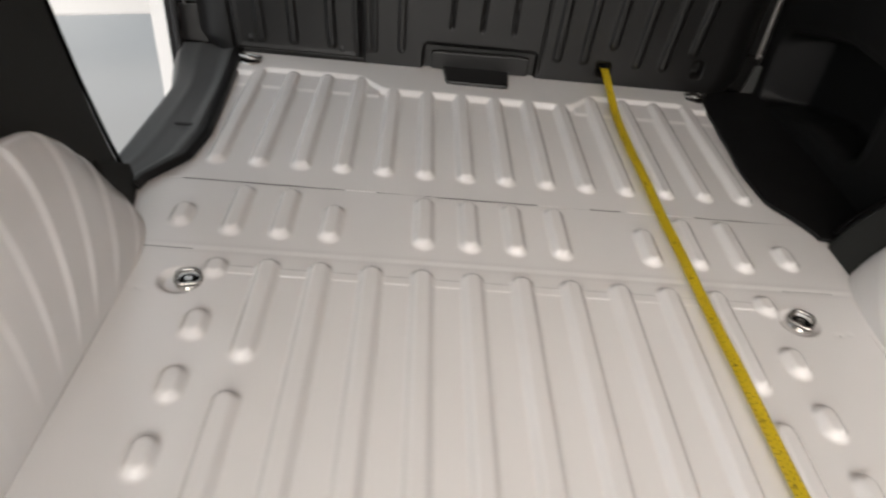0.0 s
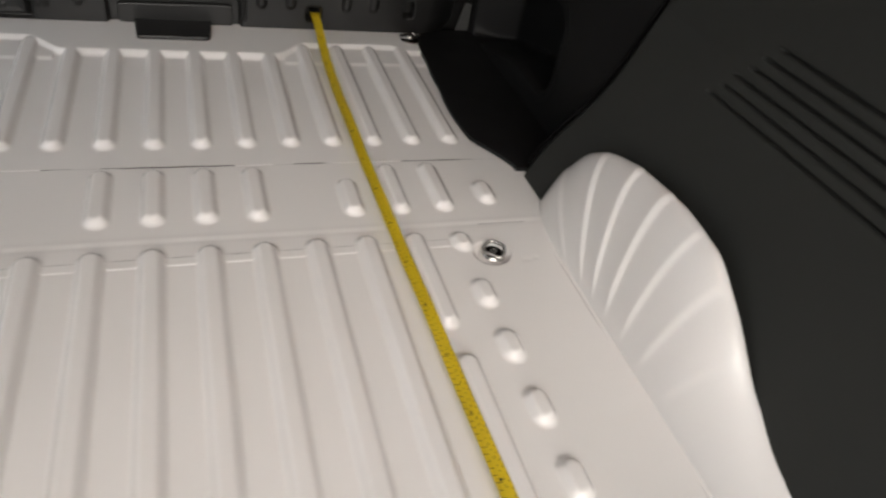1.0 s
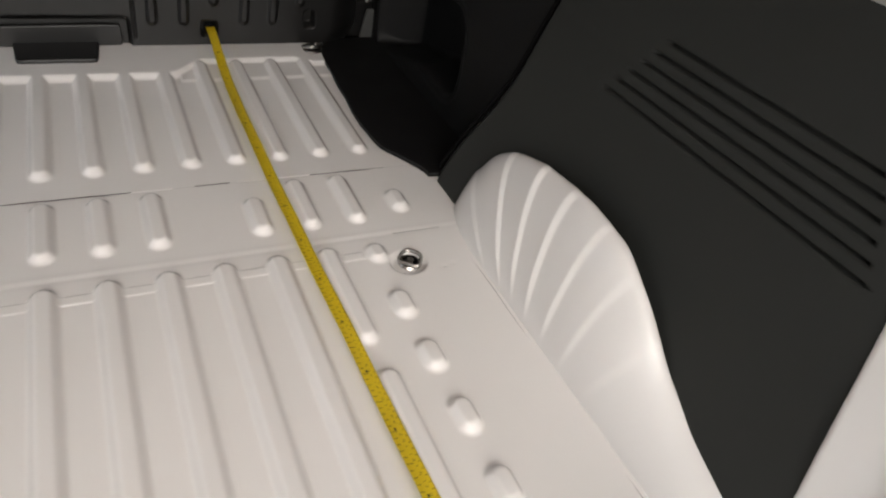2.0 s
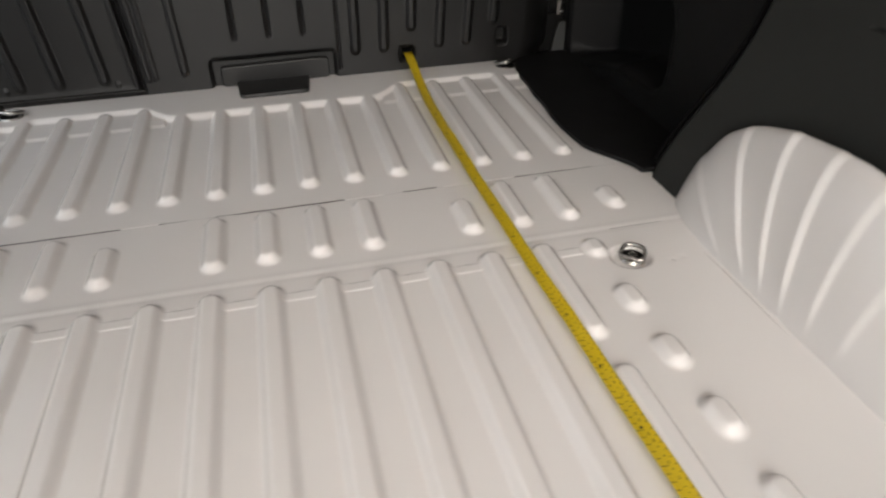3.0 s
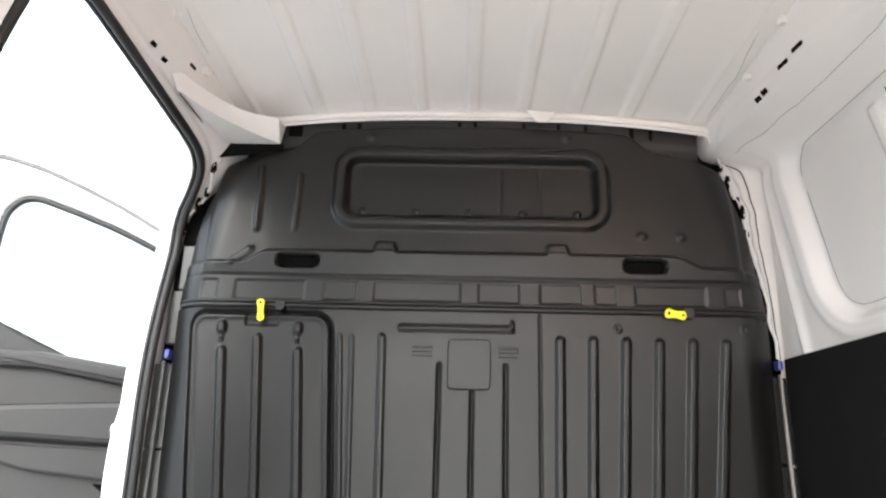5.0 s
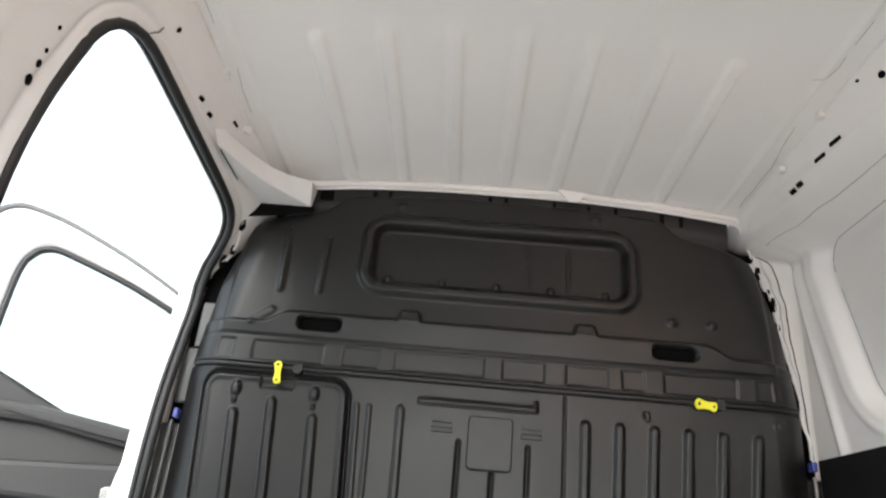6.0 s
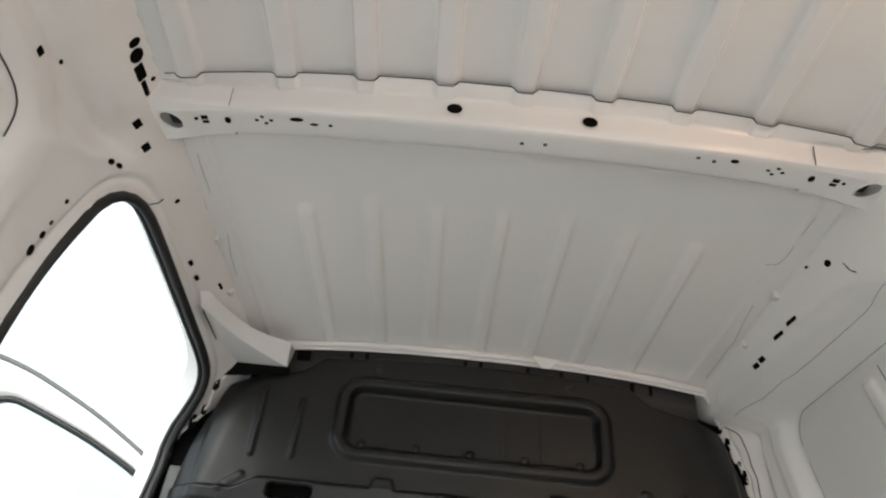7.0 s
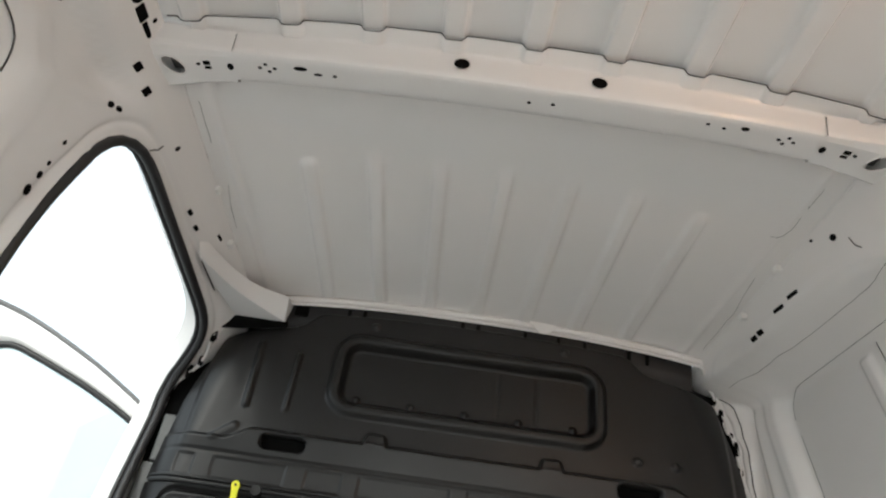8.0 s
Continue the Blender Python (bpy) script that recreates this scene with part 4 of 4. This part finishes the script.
def pocket_place(y, z):
    """The trim by the bulkhead: a niche with a slanting front end and a rising top edge."""
    level = z - 0.065 * np.clip(-y / 0.26, 0, 1)
    q = rrect(y, level, -0.222, 0.100, 0.236, 0.098, 0.050)
    x = 0.764 + 0.110 * smooth(0.004, -0.014, q) * np.clip((0.014 - y) / 0.064, 0, 1)
    return x + 0.004 * np.exp(-((q - 0.012) / 0.006) ** 2), y, z


ob = put("front_trim_right", sheet("front_trim_right", steps((-0.76, 0.01), (-0.48, 0.005), 0.062), steps((-0.02, 0.005), (0.28, 0.01), 0.577), pocket_place), NICHE)
tagged(ob, "dark grey plastic side trim with a moulded storage pocket", "side trim")

# dark floor trim by the pocket
side_y = np.linspace(-0.645, 0.03, 40)
out = [(float(edge_x(y)) - 0.012 - 0.0012 * math.sin(y * 47), float(y)) for y in side_y]
bm = extruded([(0.88, -0.66)] + out + [(0.88, 0.03)], 0.010, lambda a, b, c: Vector((a, b, 0.004 + c)), 0.003)
tagged(part("floor_trim_right", bm, NICHE), "black plastic floor edge trim below the storage pocket", "floor trim")


def sill_place(v, y):
    """The step cover in the sliding-door opening; v from its inner edge outwards."""
    xi = edge_x(y) - 0.012
    xo = 0.724 + 0.05 * smooth(-0.25, 0.02, y) + 0.004 * np.sin(y * 9)
    x = xi + (xo - xi) * v
    z = 0.017 - 0.012 * smooth(0.14, 0.34, v) + 0.002 * np.exp(-((v - 0.62) / 0.06) ** 2)
    z = z - 0.055 * np.maximum(v - 0.86, 0) ** 2 / 0.14 ** 2
    z = z - 0.012 * smooth(0.05, 0.0, v)
    return -x, y, z


sill = put("door_sill", sheet("door_sill", np.linspace(0.15, 1, 44), steps((-0.648, 0.01), 0.045), sill_place), SILL)
tagged(sill, "dark grey plastic step cover in the sliding-door opening", "door sill")
thick(sill, 0.003, -1)
strip = put("inner_strip", sheet("inner_strip", np.linspace(0, 0.15, 10), steps((-0.648, 0.01), 0.045), sill_place), PLASTIC, sill, "black rounded inner edge")
thick(strip, 0.003, -1)
for y0, y1, x0 in ((-0.600, -0.635, -0.655), (-0.395, -0.40, -0.612)):
    bm = bmesh.new()
    box(bm, (x0 - 0.035, y1 - 0.004, 0.008), (x0 + 0.02, y1 + 0.004, 0.0125), 0.0015)
    part("clip_slot", bm, RUBBER, sill)


# open lengths of the cross seam in the floor
for x0, x1 in ((-0.575, -0.275), (-0.215, -0.170), (-0.125, 0.095), (0.20, 0.26), (0.41, 0.56)):
    hairline([(x, -0.5895 + 0.0004 * math.sin(x * 80), 0.0004) for x in np.linspace(x0, x1, 14)], floor, 0.0008)
for s in (-1, 1):
    hairline([(s * x, -0.799, 0.0002) for x in np.linspace(0.50, 0.59, 6)], floor, 0.0006)
    hairline([(s * x, -0.903 + 0.02 * (x - 0.55), -0.0012) for x in np.linspace(0.545, 0.578, 6)], floor, 0.0006)

put("arch_seam", tube([(0.6095 + 0.0005 * math.sin(y * 31), y, -0.0003) for y in np.linspace(-0.85, -1.52, 60)], 0.0011, False, 6), SEALANT, floor, "grey sealer line along the wheel arch")


# ---- lashing eyes ----
def lashing_eye(m, tilt, size=0.76):
    th = empty("lashing_eye", "zinc-plated steel lashing ring in a dished floor mount", "lashing eye", "lashing eyes in the load floor")
    bm = bmesh.new()
    bmesh.ops.create_cone(bm, cap_ends=True, segments=28, radius1=0.027, radius2=0.023, depth=0.005)
    plate = part("base_plate", bm, CHROME, th)
    bm = bmesh.new()
    bmesh.ops.create_cone(bm, cap_ends=True, segments=24, radius1=0.019, radius2=0.017, depth=0.002, matrix=pose(0, 0, 0.0035))
    part("recess", bm, HOLESHADE, plate, "dark dished centre")
    ring = rounded([(-0.026, -0.016), (0.026, -0.016), (0.020, 0.020), (-0.020, 0.020)], 0.014, 6)
    c, s = math.cos(radians(tilt)), math.sin(radians(tilt))
    put("ring", tube([(x, (y + 0.016) * c - 0.016, 0.006 + (y + 0.016) * s) for x, y in ring], 0.0044, True, 10), CHROME, th)
    bm = bmesh.new()
    bmesh.ops.create_cone(bm, cap_ends=True, segments=18, radius1=0.010, radius2=0.008, depth=0.010, matrix=pose(0, -0.002, 0.005))
    part("bolt", bm, CHROME, th)
    th.matrix_basis = m @ Matrix.Diagonal((size, size, size, 1))
    return th


lashing_eye(pose(-0.486, -0.872, -0.006, 0, 0, 15), 14)
lashing_eye(pose(0.503, -0.872, -0.006, 0, 0, -40), 18)
lashing_eye(pose(-0.568, -0.052, 0.013, 0, 0, 160), 16, 1.0)
lashing_eye(pose(0.574, -0.042, 0.013, 0, 0, 200), 16, 1.0)


# ---- tape measure ----
tape = empty("tape_measure", "yellow steel tape measure blade drawn out along the floor", "tape measure")


def tape_line(y):
    x = np.interp(y, [-1.95, -1.2, -1.0, -0.83, -0.6, -0.36, -0.15, 0.02], [0.368, 0.347, 0.342, 0.337, 0.333, 0.331, 0.332, 0.332])
    z = 0.0125 + 0.040 * smooth(-0.26, 0.01, y) ** 1.4 + 0.0008 * np.sin(y * 23)
    return x, z


def blade_place(y, w):
    x, z = tape_line(y)
    return x + w * 0.0102, y, z + 0.0018 * w ** 2


blade = put("blade", sheet("blade", steps((-1.95, 0.02), 0.02), np.linspace(-1, 1, 9), blade_place), YELLOW, tape)
thick(blade, 0.0006)
quads, verts = [], []


def mark(y0, y1, w0, w1):
    n = len(verts)
    for y, w in ((y0, w0), (y1, w0), (y1, w1), (y0, w1)):
        x, yy, z = blade_place(np.array(y), np.array(w))
        verts.append((float(x), float(yy), float(z) + 0.0007))
    quads.append((n, n + 1, n + 2, n + 3))


for k in range(1, 190):
    y = -0.01 * k
    mark(y - 0.0005, y + 0.0005, -0.95, -0.35 if k % 5 else 0.0)
    mark(y - 0.0004, y + 0.0004, 0.95, 0.60)
    if k % 3:
        mark(y + 0.0026, y + 0.0034, 0.05, 0.35)
    if k % 4:
        mark(y + 0.0050, y + 0.0058, 0.08, 0.35)
    if k % 10 == 0:
        mark(y + 0.002, y + 0.006, -0.3, 0.0)
put("printed_scale", to_mesh("printed_scale", verts, quads, False), INK, tape)
# hook coloured black to paint the shade of the hole it enters
bm = bmesh.new()
box(bm, (0.320, 0.010, 0.040), (0.344, 0.022, 0.060), 0.002)
part("end_hook_shaded", bm, HOLESHADE, tape)


# ---- clips, seams and punched holes on the upper sides ----
def on_side(side):
    def f(a, b, c):
        e = roof_edge(np.array(a))[1]
        x = float(side_x(np.array(min(b, float(e))), np.array(a), side)) + float(wall_relief(np.array(a), np.array(b), side))
        return Vector((side * (x - 0.0016 + c), a, b))
    return f


for y, z, a, b, sq in ((-0.212, 1.129, 0.010, 0.005, True), (-0.240, 1.132, 0.010, 0.005, True), (-0.327, 1.149, 0.017, 0.0045, True), (-0.380, 1.157, 0.017, 0.0045, True), (-0.544, 1.199, 0.008, 0.007, False), (-0.494, 1.222, 0.004, 0.003, False)):
    hole(spot(y, z, a, b, 12, sq), on_side(1), wall_right)
for y, z, a, b, sq in ((-0.392, 1.140, 0.013, 0.005, True), (-0.344, 1.133, 0.013, 0.005, True), (-0.552, 1.182, 0.007, 0.007, False), (-0.262, 1.167, 0.018, 0.004, True), (-0.256, 1.121, 0.012, 0.005, False), (-0.235, 1.112, 0.008, 0.005, False),
                       (-0.752, 1.193, 0.013, 0.009, True), (-0.701, 1.185, 0.013, 0.009, True), (-0.719, 1.126, 0.011, 0.006, False), (-0.702, 1.133, 0.011, 0.005, False), (-0.735, 1.015, 0.005, 0.006, False),
                       (-0.735, 0.969, 0.005, 0.006, False), (-0.736, 0.943, 0.008, 0.009, False), (-0.740, 0.909, 0.011, 0.013, False), (-0.891, 1.246, 0.010, 0.010, False), (-0.868, 1.241, 0.017, 0.012, False), (-0.836, 1.236, 0.020, 0.008, True),
                       (-0.806, 1.234, 0.015, 0.004, True), (-0.791, 1.234, 0.008, 0.004, False), (-0.806, 1.256, 0.005, 0.004, False), (-0.961, 1.120, 0.011, 0.008, True), (-0.916, 1.152, 0.007, 0.005, False)):
    wide, tall = (0.75, 1.25) if y < -0.78 and z > 1.2 else (0.62, 0.78)
    hole(spot(y, z, a * wide, b * tall, 12, sq), on_side(-1), wall_left)
for s in (-1, 1):
    for y, up in ((-0.38, 0.0), (-0.22, 0.018)):
        ex, ez = roof_edge(np.array(y))
        bm = bmesh.new()
        box(bm, (s * float(ex) - 0.010, y - 0.009, float(ez) - up - 0.012), (s * float(ex) + 0.006, y + 0.009, float(ez) - up + 0.004), 0.003)
        tagged(part("wiring_clip", bm, CLIPWHITE), "small white plastic clip on the cant rail", "clip", "white clips under the roof edge")
    pts = [(s * (float(roof_edge(np.array(y))[0]) + 0.004), y, float(roof_edge(np.array(y))[1]) - 0.004) for y in np.linspace(-0.68, 0.02, 40)]
    ob = put("roof_seam", tube(pts, 0.0035, False, 6), PAINT)
    tagged(ob, "sealed seam between roof skin and cant rail", "seam", kind="structure")


# dark joints and sealer lines on sides and roof
def side_point(side, y, z, off=0.0008):
    e = float(roof_edge(np.array(y))[1])
    x = float(side_x(np.array(min(z, e)), np.array(y), side)) + float(wall_relief(np.array(y), np.array(z), side))
    return (side * (x - off), y, z)


def roof_point(x, y):
    return (x, y, float(front_roof(np.array(x / (float(roof_edge(np.array(y))[0]) + 0.004)), np.array(y))[2]) - 0.0008)


def wander(points, amount, seed, n=24):
    """The line at n finer steps, slightly uneven."""
    rnd = random.Random(seed)
    p = np.array(points, dtype=float)
    d = np.concatenate([[0], np.cumsum(np.hypot(*np.diff(p, axis=0).T))])
    out = []
    for s in np.linspace(0, d[-1], n):
        out.append((float(np.interp(s, d, p[:, 0])) + rnd.uniform(-amount, amount), float(np.interp(s, d, p[:, 1])) + rnd.uniform(-amount, amount)))
    return out


for side, wall, cy, hy in ((1, wall_right, -0.350, 0.295), (-1, rear_left, -1.31, 0.405), (1, wall_right, -1.31, 0.405)):
    a, lo, hi = (hy, 0.654, 1.078) if side > 0 else (0.412, 0.650, 1.066)
    o = rounded([(cy - a, lo), (cy + a, lo), (cy + a, hi), (cy - a, hi)], 0.085, 8)
    ring = [(y - 0.30 * (1.0 - z) * (side > 0), z) for y, z in resampled(o, 130)]
    for a, b in ((0, 64), (66, 129)):
        hairline([side_point(side, y, z, 0.0004 if side > 0 else 0.0045) for y, z in ring[a:b]], wall, 0.0006 if side > 0 else 0.0015)
for pts, k in (([(0.02, 1.101), (-0.300, 1.102), (-0.640, 1.103)], 1), ([(-0.575, 1.179), (-0.578, 1.160), (-0.588, 1.149)], 2)):
    hairline([side_point(1, y, z) for y, z in wander(pts, 0.0003, k)], wall_right, 0.0005 if k == 1 else 0.0012)
hairline([side_point(1, -0.416 - 0.30 * (1.0 - z), z, 0.0004) for z in np.linspace(0.70, 1.055, 20)], wall_right, 0.0011)
hairline([side_point(-1, y, z) for y, z in wander([(-0.589, 1.138), (-0.578, 1.152), (-0.580, 1.162)], 0.0004, 3, 10)], wall_left, 0.0013)
for pts, k in (([(0.601, -0.028), (0.610, -0.177), (0.614, -0.186), (0.607, -0.268), (0.606, -0.327)], 4), ([(0.582, -0.459), (0.605, -0.473), (0.613, -0.498), (0.613, -0.530)], 5), ([(0.615, -0.556), (0.620, -0.613)], 6),
               ([(-0.637, -0.617), (-0.634, -0.565), (-0.630, -0.511)], 7), ([(-0.613, -0.390), (-0.617, -0.330), (-0.614, -0.250)], 8)):
    hairline([roof_point(x, y) for x, y in wander(pts, 0.0005, k, 14)], ceiling, 0.0004)


# ---- open front door, outside ----
DOOR_HINGE, DOOR_WAY = Vector((-0.90, 1.05, 0)), Vector((-0.936, -0.351, 0))
DOOR_OUT = Vector((0.351, -0.936, 0))


def on_door(a, b, c):
    """a: from the hinge, b: height, c: towards the load space."""
    return DOOR_HINGE + DOOR_WAY * a + DOOR_OUT * c + Vector((0, 0, b))


def door_layer(name, outline, radius, c0, c1, material, parent, bevel=0.006, label=""):
    return part(name, extruded(rounded(outline, radius, 6), c1 - c0, lambda a, b, c: on_door(a, b, c0 + c), bevel), material, parent, label)


front_door = empty("front_door", "open white front door with charcoal inner trim", "car door")
door_layer("shell", [(0.02, -0.27), (0.86, -0.27), (0.98, -0.10), (1.04, 0.20), (1.04, 0.66), (0.70, 0.630), (0.40, 0.590), (0.02, 0.545)], [0.05, 0.14, 0.1, 0.1, 0.03, 0.2, 0.2, 0.05], -0.07, -0.01, PAINT, front_door, 0.014)
panel = door_layer("trim_panel", [(0.04, -0.140), (0.48, -0.140), (0.63, -0.055), (0.72, 0.09), (0.80, 0.26), (0.90, 0.32), (0.97, 0.44), (0.98, 0.655), (0.80, 0.645), (0.66, 0.640), (0.36, 0.600), (0.04, 0.56)],
                   [0.05, 0.16, 0.12, 0.12, 0.1, 0.08, 0.08, 0.02, 0.1, 0.2, 0.2, 0.05], -0.012, 0.016, DOORTRIM, front_door, 0.010)
door_layer("upper_lining", [(0.06, 0.500), (0.36, 0.540), (0.66, 0.588), (0.96, 0.592), (0.97, 0.662), (0.80, 0.655), (0.66, 0.650), (0.36, 0.610), (0.06, 0.565)], 0.025, 0.014, 0.055, DOORTRIM, panel, 0.020)
door_layer("armrest", [(0.06, 0.330), (0.33, 0.333), (0.66, 0.350), (0.93, 0.360), (0.95, 0.445), (0.66, 0.468), (0.33, 0.488), (0.06, 0.49)], 0.03, 0.014, 0.075, DOORTRIM, panel, 0.020)
door_layer("middle_panel", [(0.06, 0.200), (0.30, 0.205), (0.44, 0.220), (0.66, 0.248), (0.82, 0.30), (0.86, 0.345), (0.66, 0.340), (0.33, 0.325), (0.06, 0.32)], 0.02, 0.014, 0.046, DOORTRIM, panel, 0.010)
# two black plates on the trim, painting the shade in its recess and pocket
door_layer("recess_shade", [(0.10, 0.075), (0.29, 0.085), (0.44, 0.205), (0.30, 0.190), (0.10, 0.185)], 0.012, 0.012, 0.020, HOLESHADE, panel, 0.002)
door_layer("pocket_shade", [(0.335, 0.004), (0.540, 0.006), (0.612, 0.086), (0.430, 0.078)], 0.018, 0.012, 0.021, HOLESHADE, panel, 0.003, "black plate painting the shade in the door pocket")
door_layer("pocket_rim", [(0.31, -0.012), (0.550, -0.008), (0.560, 0.004), (0.32, 0.002)], 0.005, 0.012, 0.032, DOORTRIM, panel, 0.004)
door_layer("handle_bowl", [(0.300, 0.362), (0.400, 0.362), (0.400, 0.410), (0.300, 0.410)], 0.02, 0.070, 0.080, CHROME, panel, 0.003, "bright inner door handle")
# dark wedge standing in for the greenery seen through the glass
door_layer("dark_wedge", [(0.560, 0.630), (0.70, 0.683), (0.824, 0.743), (0.90, 0.79), (0.90, 0.64), (0.80, 0.640), (0.66, 0.635)], 0.006, -0.010, 0.004, RUBBER, front_door, 0.002)
edge_in = np.array([(0.885, 0.60), (0.888, 0.85), (0.885, 1.05), (0.875, 1.12), (0.839, 1.171), (0.787, 1.189), (0.662, 1.16), (0.491, 1.115), (0.281, 1.035), (0.15, 0.93), (0.03, 0.55)])
edge_out = np.array([(1.04, 0.60), (1.05, 0.85), (1.05, 1.15), (1.04, 1.30), (0.96, 1.350), (0.80, 1.323), (0.69, 1.29), (0.50, 1.222), (0.26, 1.108), (0.09, 0.98), (-0.03, 0.55)])


def finer(p, n=90):
    t = np.linspace(0, len(p) - 1, n)
    q = np.stack([np.interp(t, np.arange(len(p)), p[:, i]) for i in (0, 1)], axis=1)
    for _ in range(10):
        q[1:-1] = (q[:-2] + 2 * q[1:-1] + q[2:]) / 4
    return q


edge_in, edge_out = finer(edge_in), finer(edge_out)
for edge in (edge_in, edge_out):
    edge[:, 1] += 0.055 * edge[:, 0] * smooth(0.6, 0.9, edge[:, 1])


def frame_place(i, v):
    k = i.astype(int)
    p = edge_in[k] + (edge_out[k] - edge_in[k]) * v[..., None]
    c = np.interp(v, [0, 0.06, 0.16, 0.34, 0.52, 0.62, 0.66, 0.70, 0.76, 0.90, 1.0], [-0.060, -0.022, -0.004, 0.004, 0.000, -0.012, -0.030, -0.034, -0.032, -0.046, -0.075])
    o = np.array(DOOR_HINGE)
    w, u = np.array(DOOR_WAY), np.array(DOOR_OUT)
    q = o + p[..., :1] * w + c[..., None] * u
    return q[..., 0], q[..., 1], q[..., 2] + p[..., 1]


put("window_frame", sheet("window_frame", np.arange(90), np.linspace(0, 1, 41), frame_place), PAINT, front_door)
# grey tube painting the shading where the frame's outer edge curves away
put("frame_shade", tube([on_door(a, b, -0.055) for a, b in edge_in + (edge_out - edge_in) * 0.985], 0.012, False, 8), FRAMESHADE, front_door, "grey band painting the shade along the door frame's outer edge")
put("window_seal", tube([on_door(a, b, -0.018) for a, b in edge_in], 0.0125, False, 8), RUBBER, front_door)
gl = [tuple(p) for p in edge_in[::3]] + [(0.40, 0.57), (0.70, 0.60)]
pane = part("pane", extruded(gl, 0.004, lambda a, b, c: on_door(a, b, c - 0.035)), GLASS, front_door, "lightly green-tinted door glass")
pane.visible_shadow = False


# ---- ground ----
def ground_place(x, y):
    return x, y, -0.58 + 0.004 * np.sin(x * 1.7) * np.sin(y * 1.3)


span = np.concatenate([-np.geomspace(900, 4, 24), np.linspace(-3.5, 3.5, 40), np.geomspace(4, 900, 24)])
ground = put("ground", sheet("ground", span, span, ground_place), CONCRETE)
tagged(ground, "pale bright concrete yard outside the van", "ground", kind="structure")


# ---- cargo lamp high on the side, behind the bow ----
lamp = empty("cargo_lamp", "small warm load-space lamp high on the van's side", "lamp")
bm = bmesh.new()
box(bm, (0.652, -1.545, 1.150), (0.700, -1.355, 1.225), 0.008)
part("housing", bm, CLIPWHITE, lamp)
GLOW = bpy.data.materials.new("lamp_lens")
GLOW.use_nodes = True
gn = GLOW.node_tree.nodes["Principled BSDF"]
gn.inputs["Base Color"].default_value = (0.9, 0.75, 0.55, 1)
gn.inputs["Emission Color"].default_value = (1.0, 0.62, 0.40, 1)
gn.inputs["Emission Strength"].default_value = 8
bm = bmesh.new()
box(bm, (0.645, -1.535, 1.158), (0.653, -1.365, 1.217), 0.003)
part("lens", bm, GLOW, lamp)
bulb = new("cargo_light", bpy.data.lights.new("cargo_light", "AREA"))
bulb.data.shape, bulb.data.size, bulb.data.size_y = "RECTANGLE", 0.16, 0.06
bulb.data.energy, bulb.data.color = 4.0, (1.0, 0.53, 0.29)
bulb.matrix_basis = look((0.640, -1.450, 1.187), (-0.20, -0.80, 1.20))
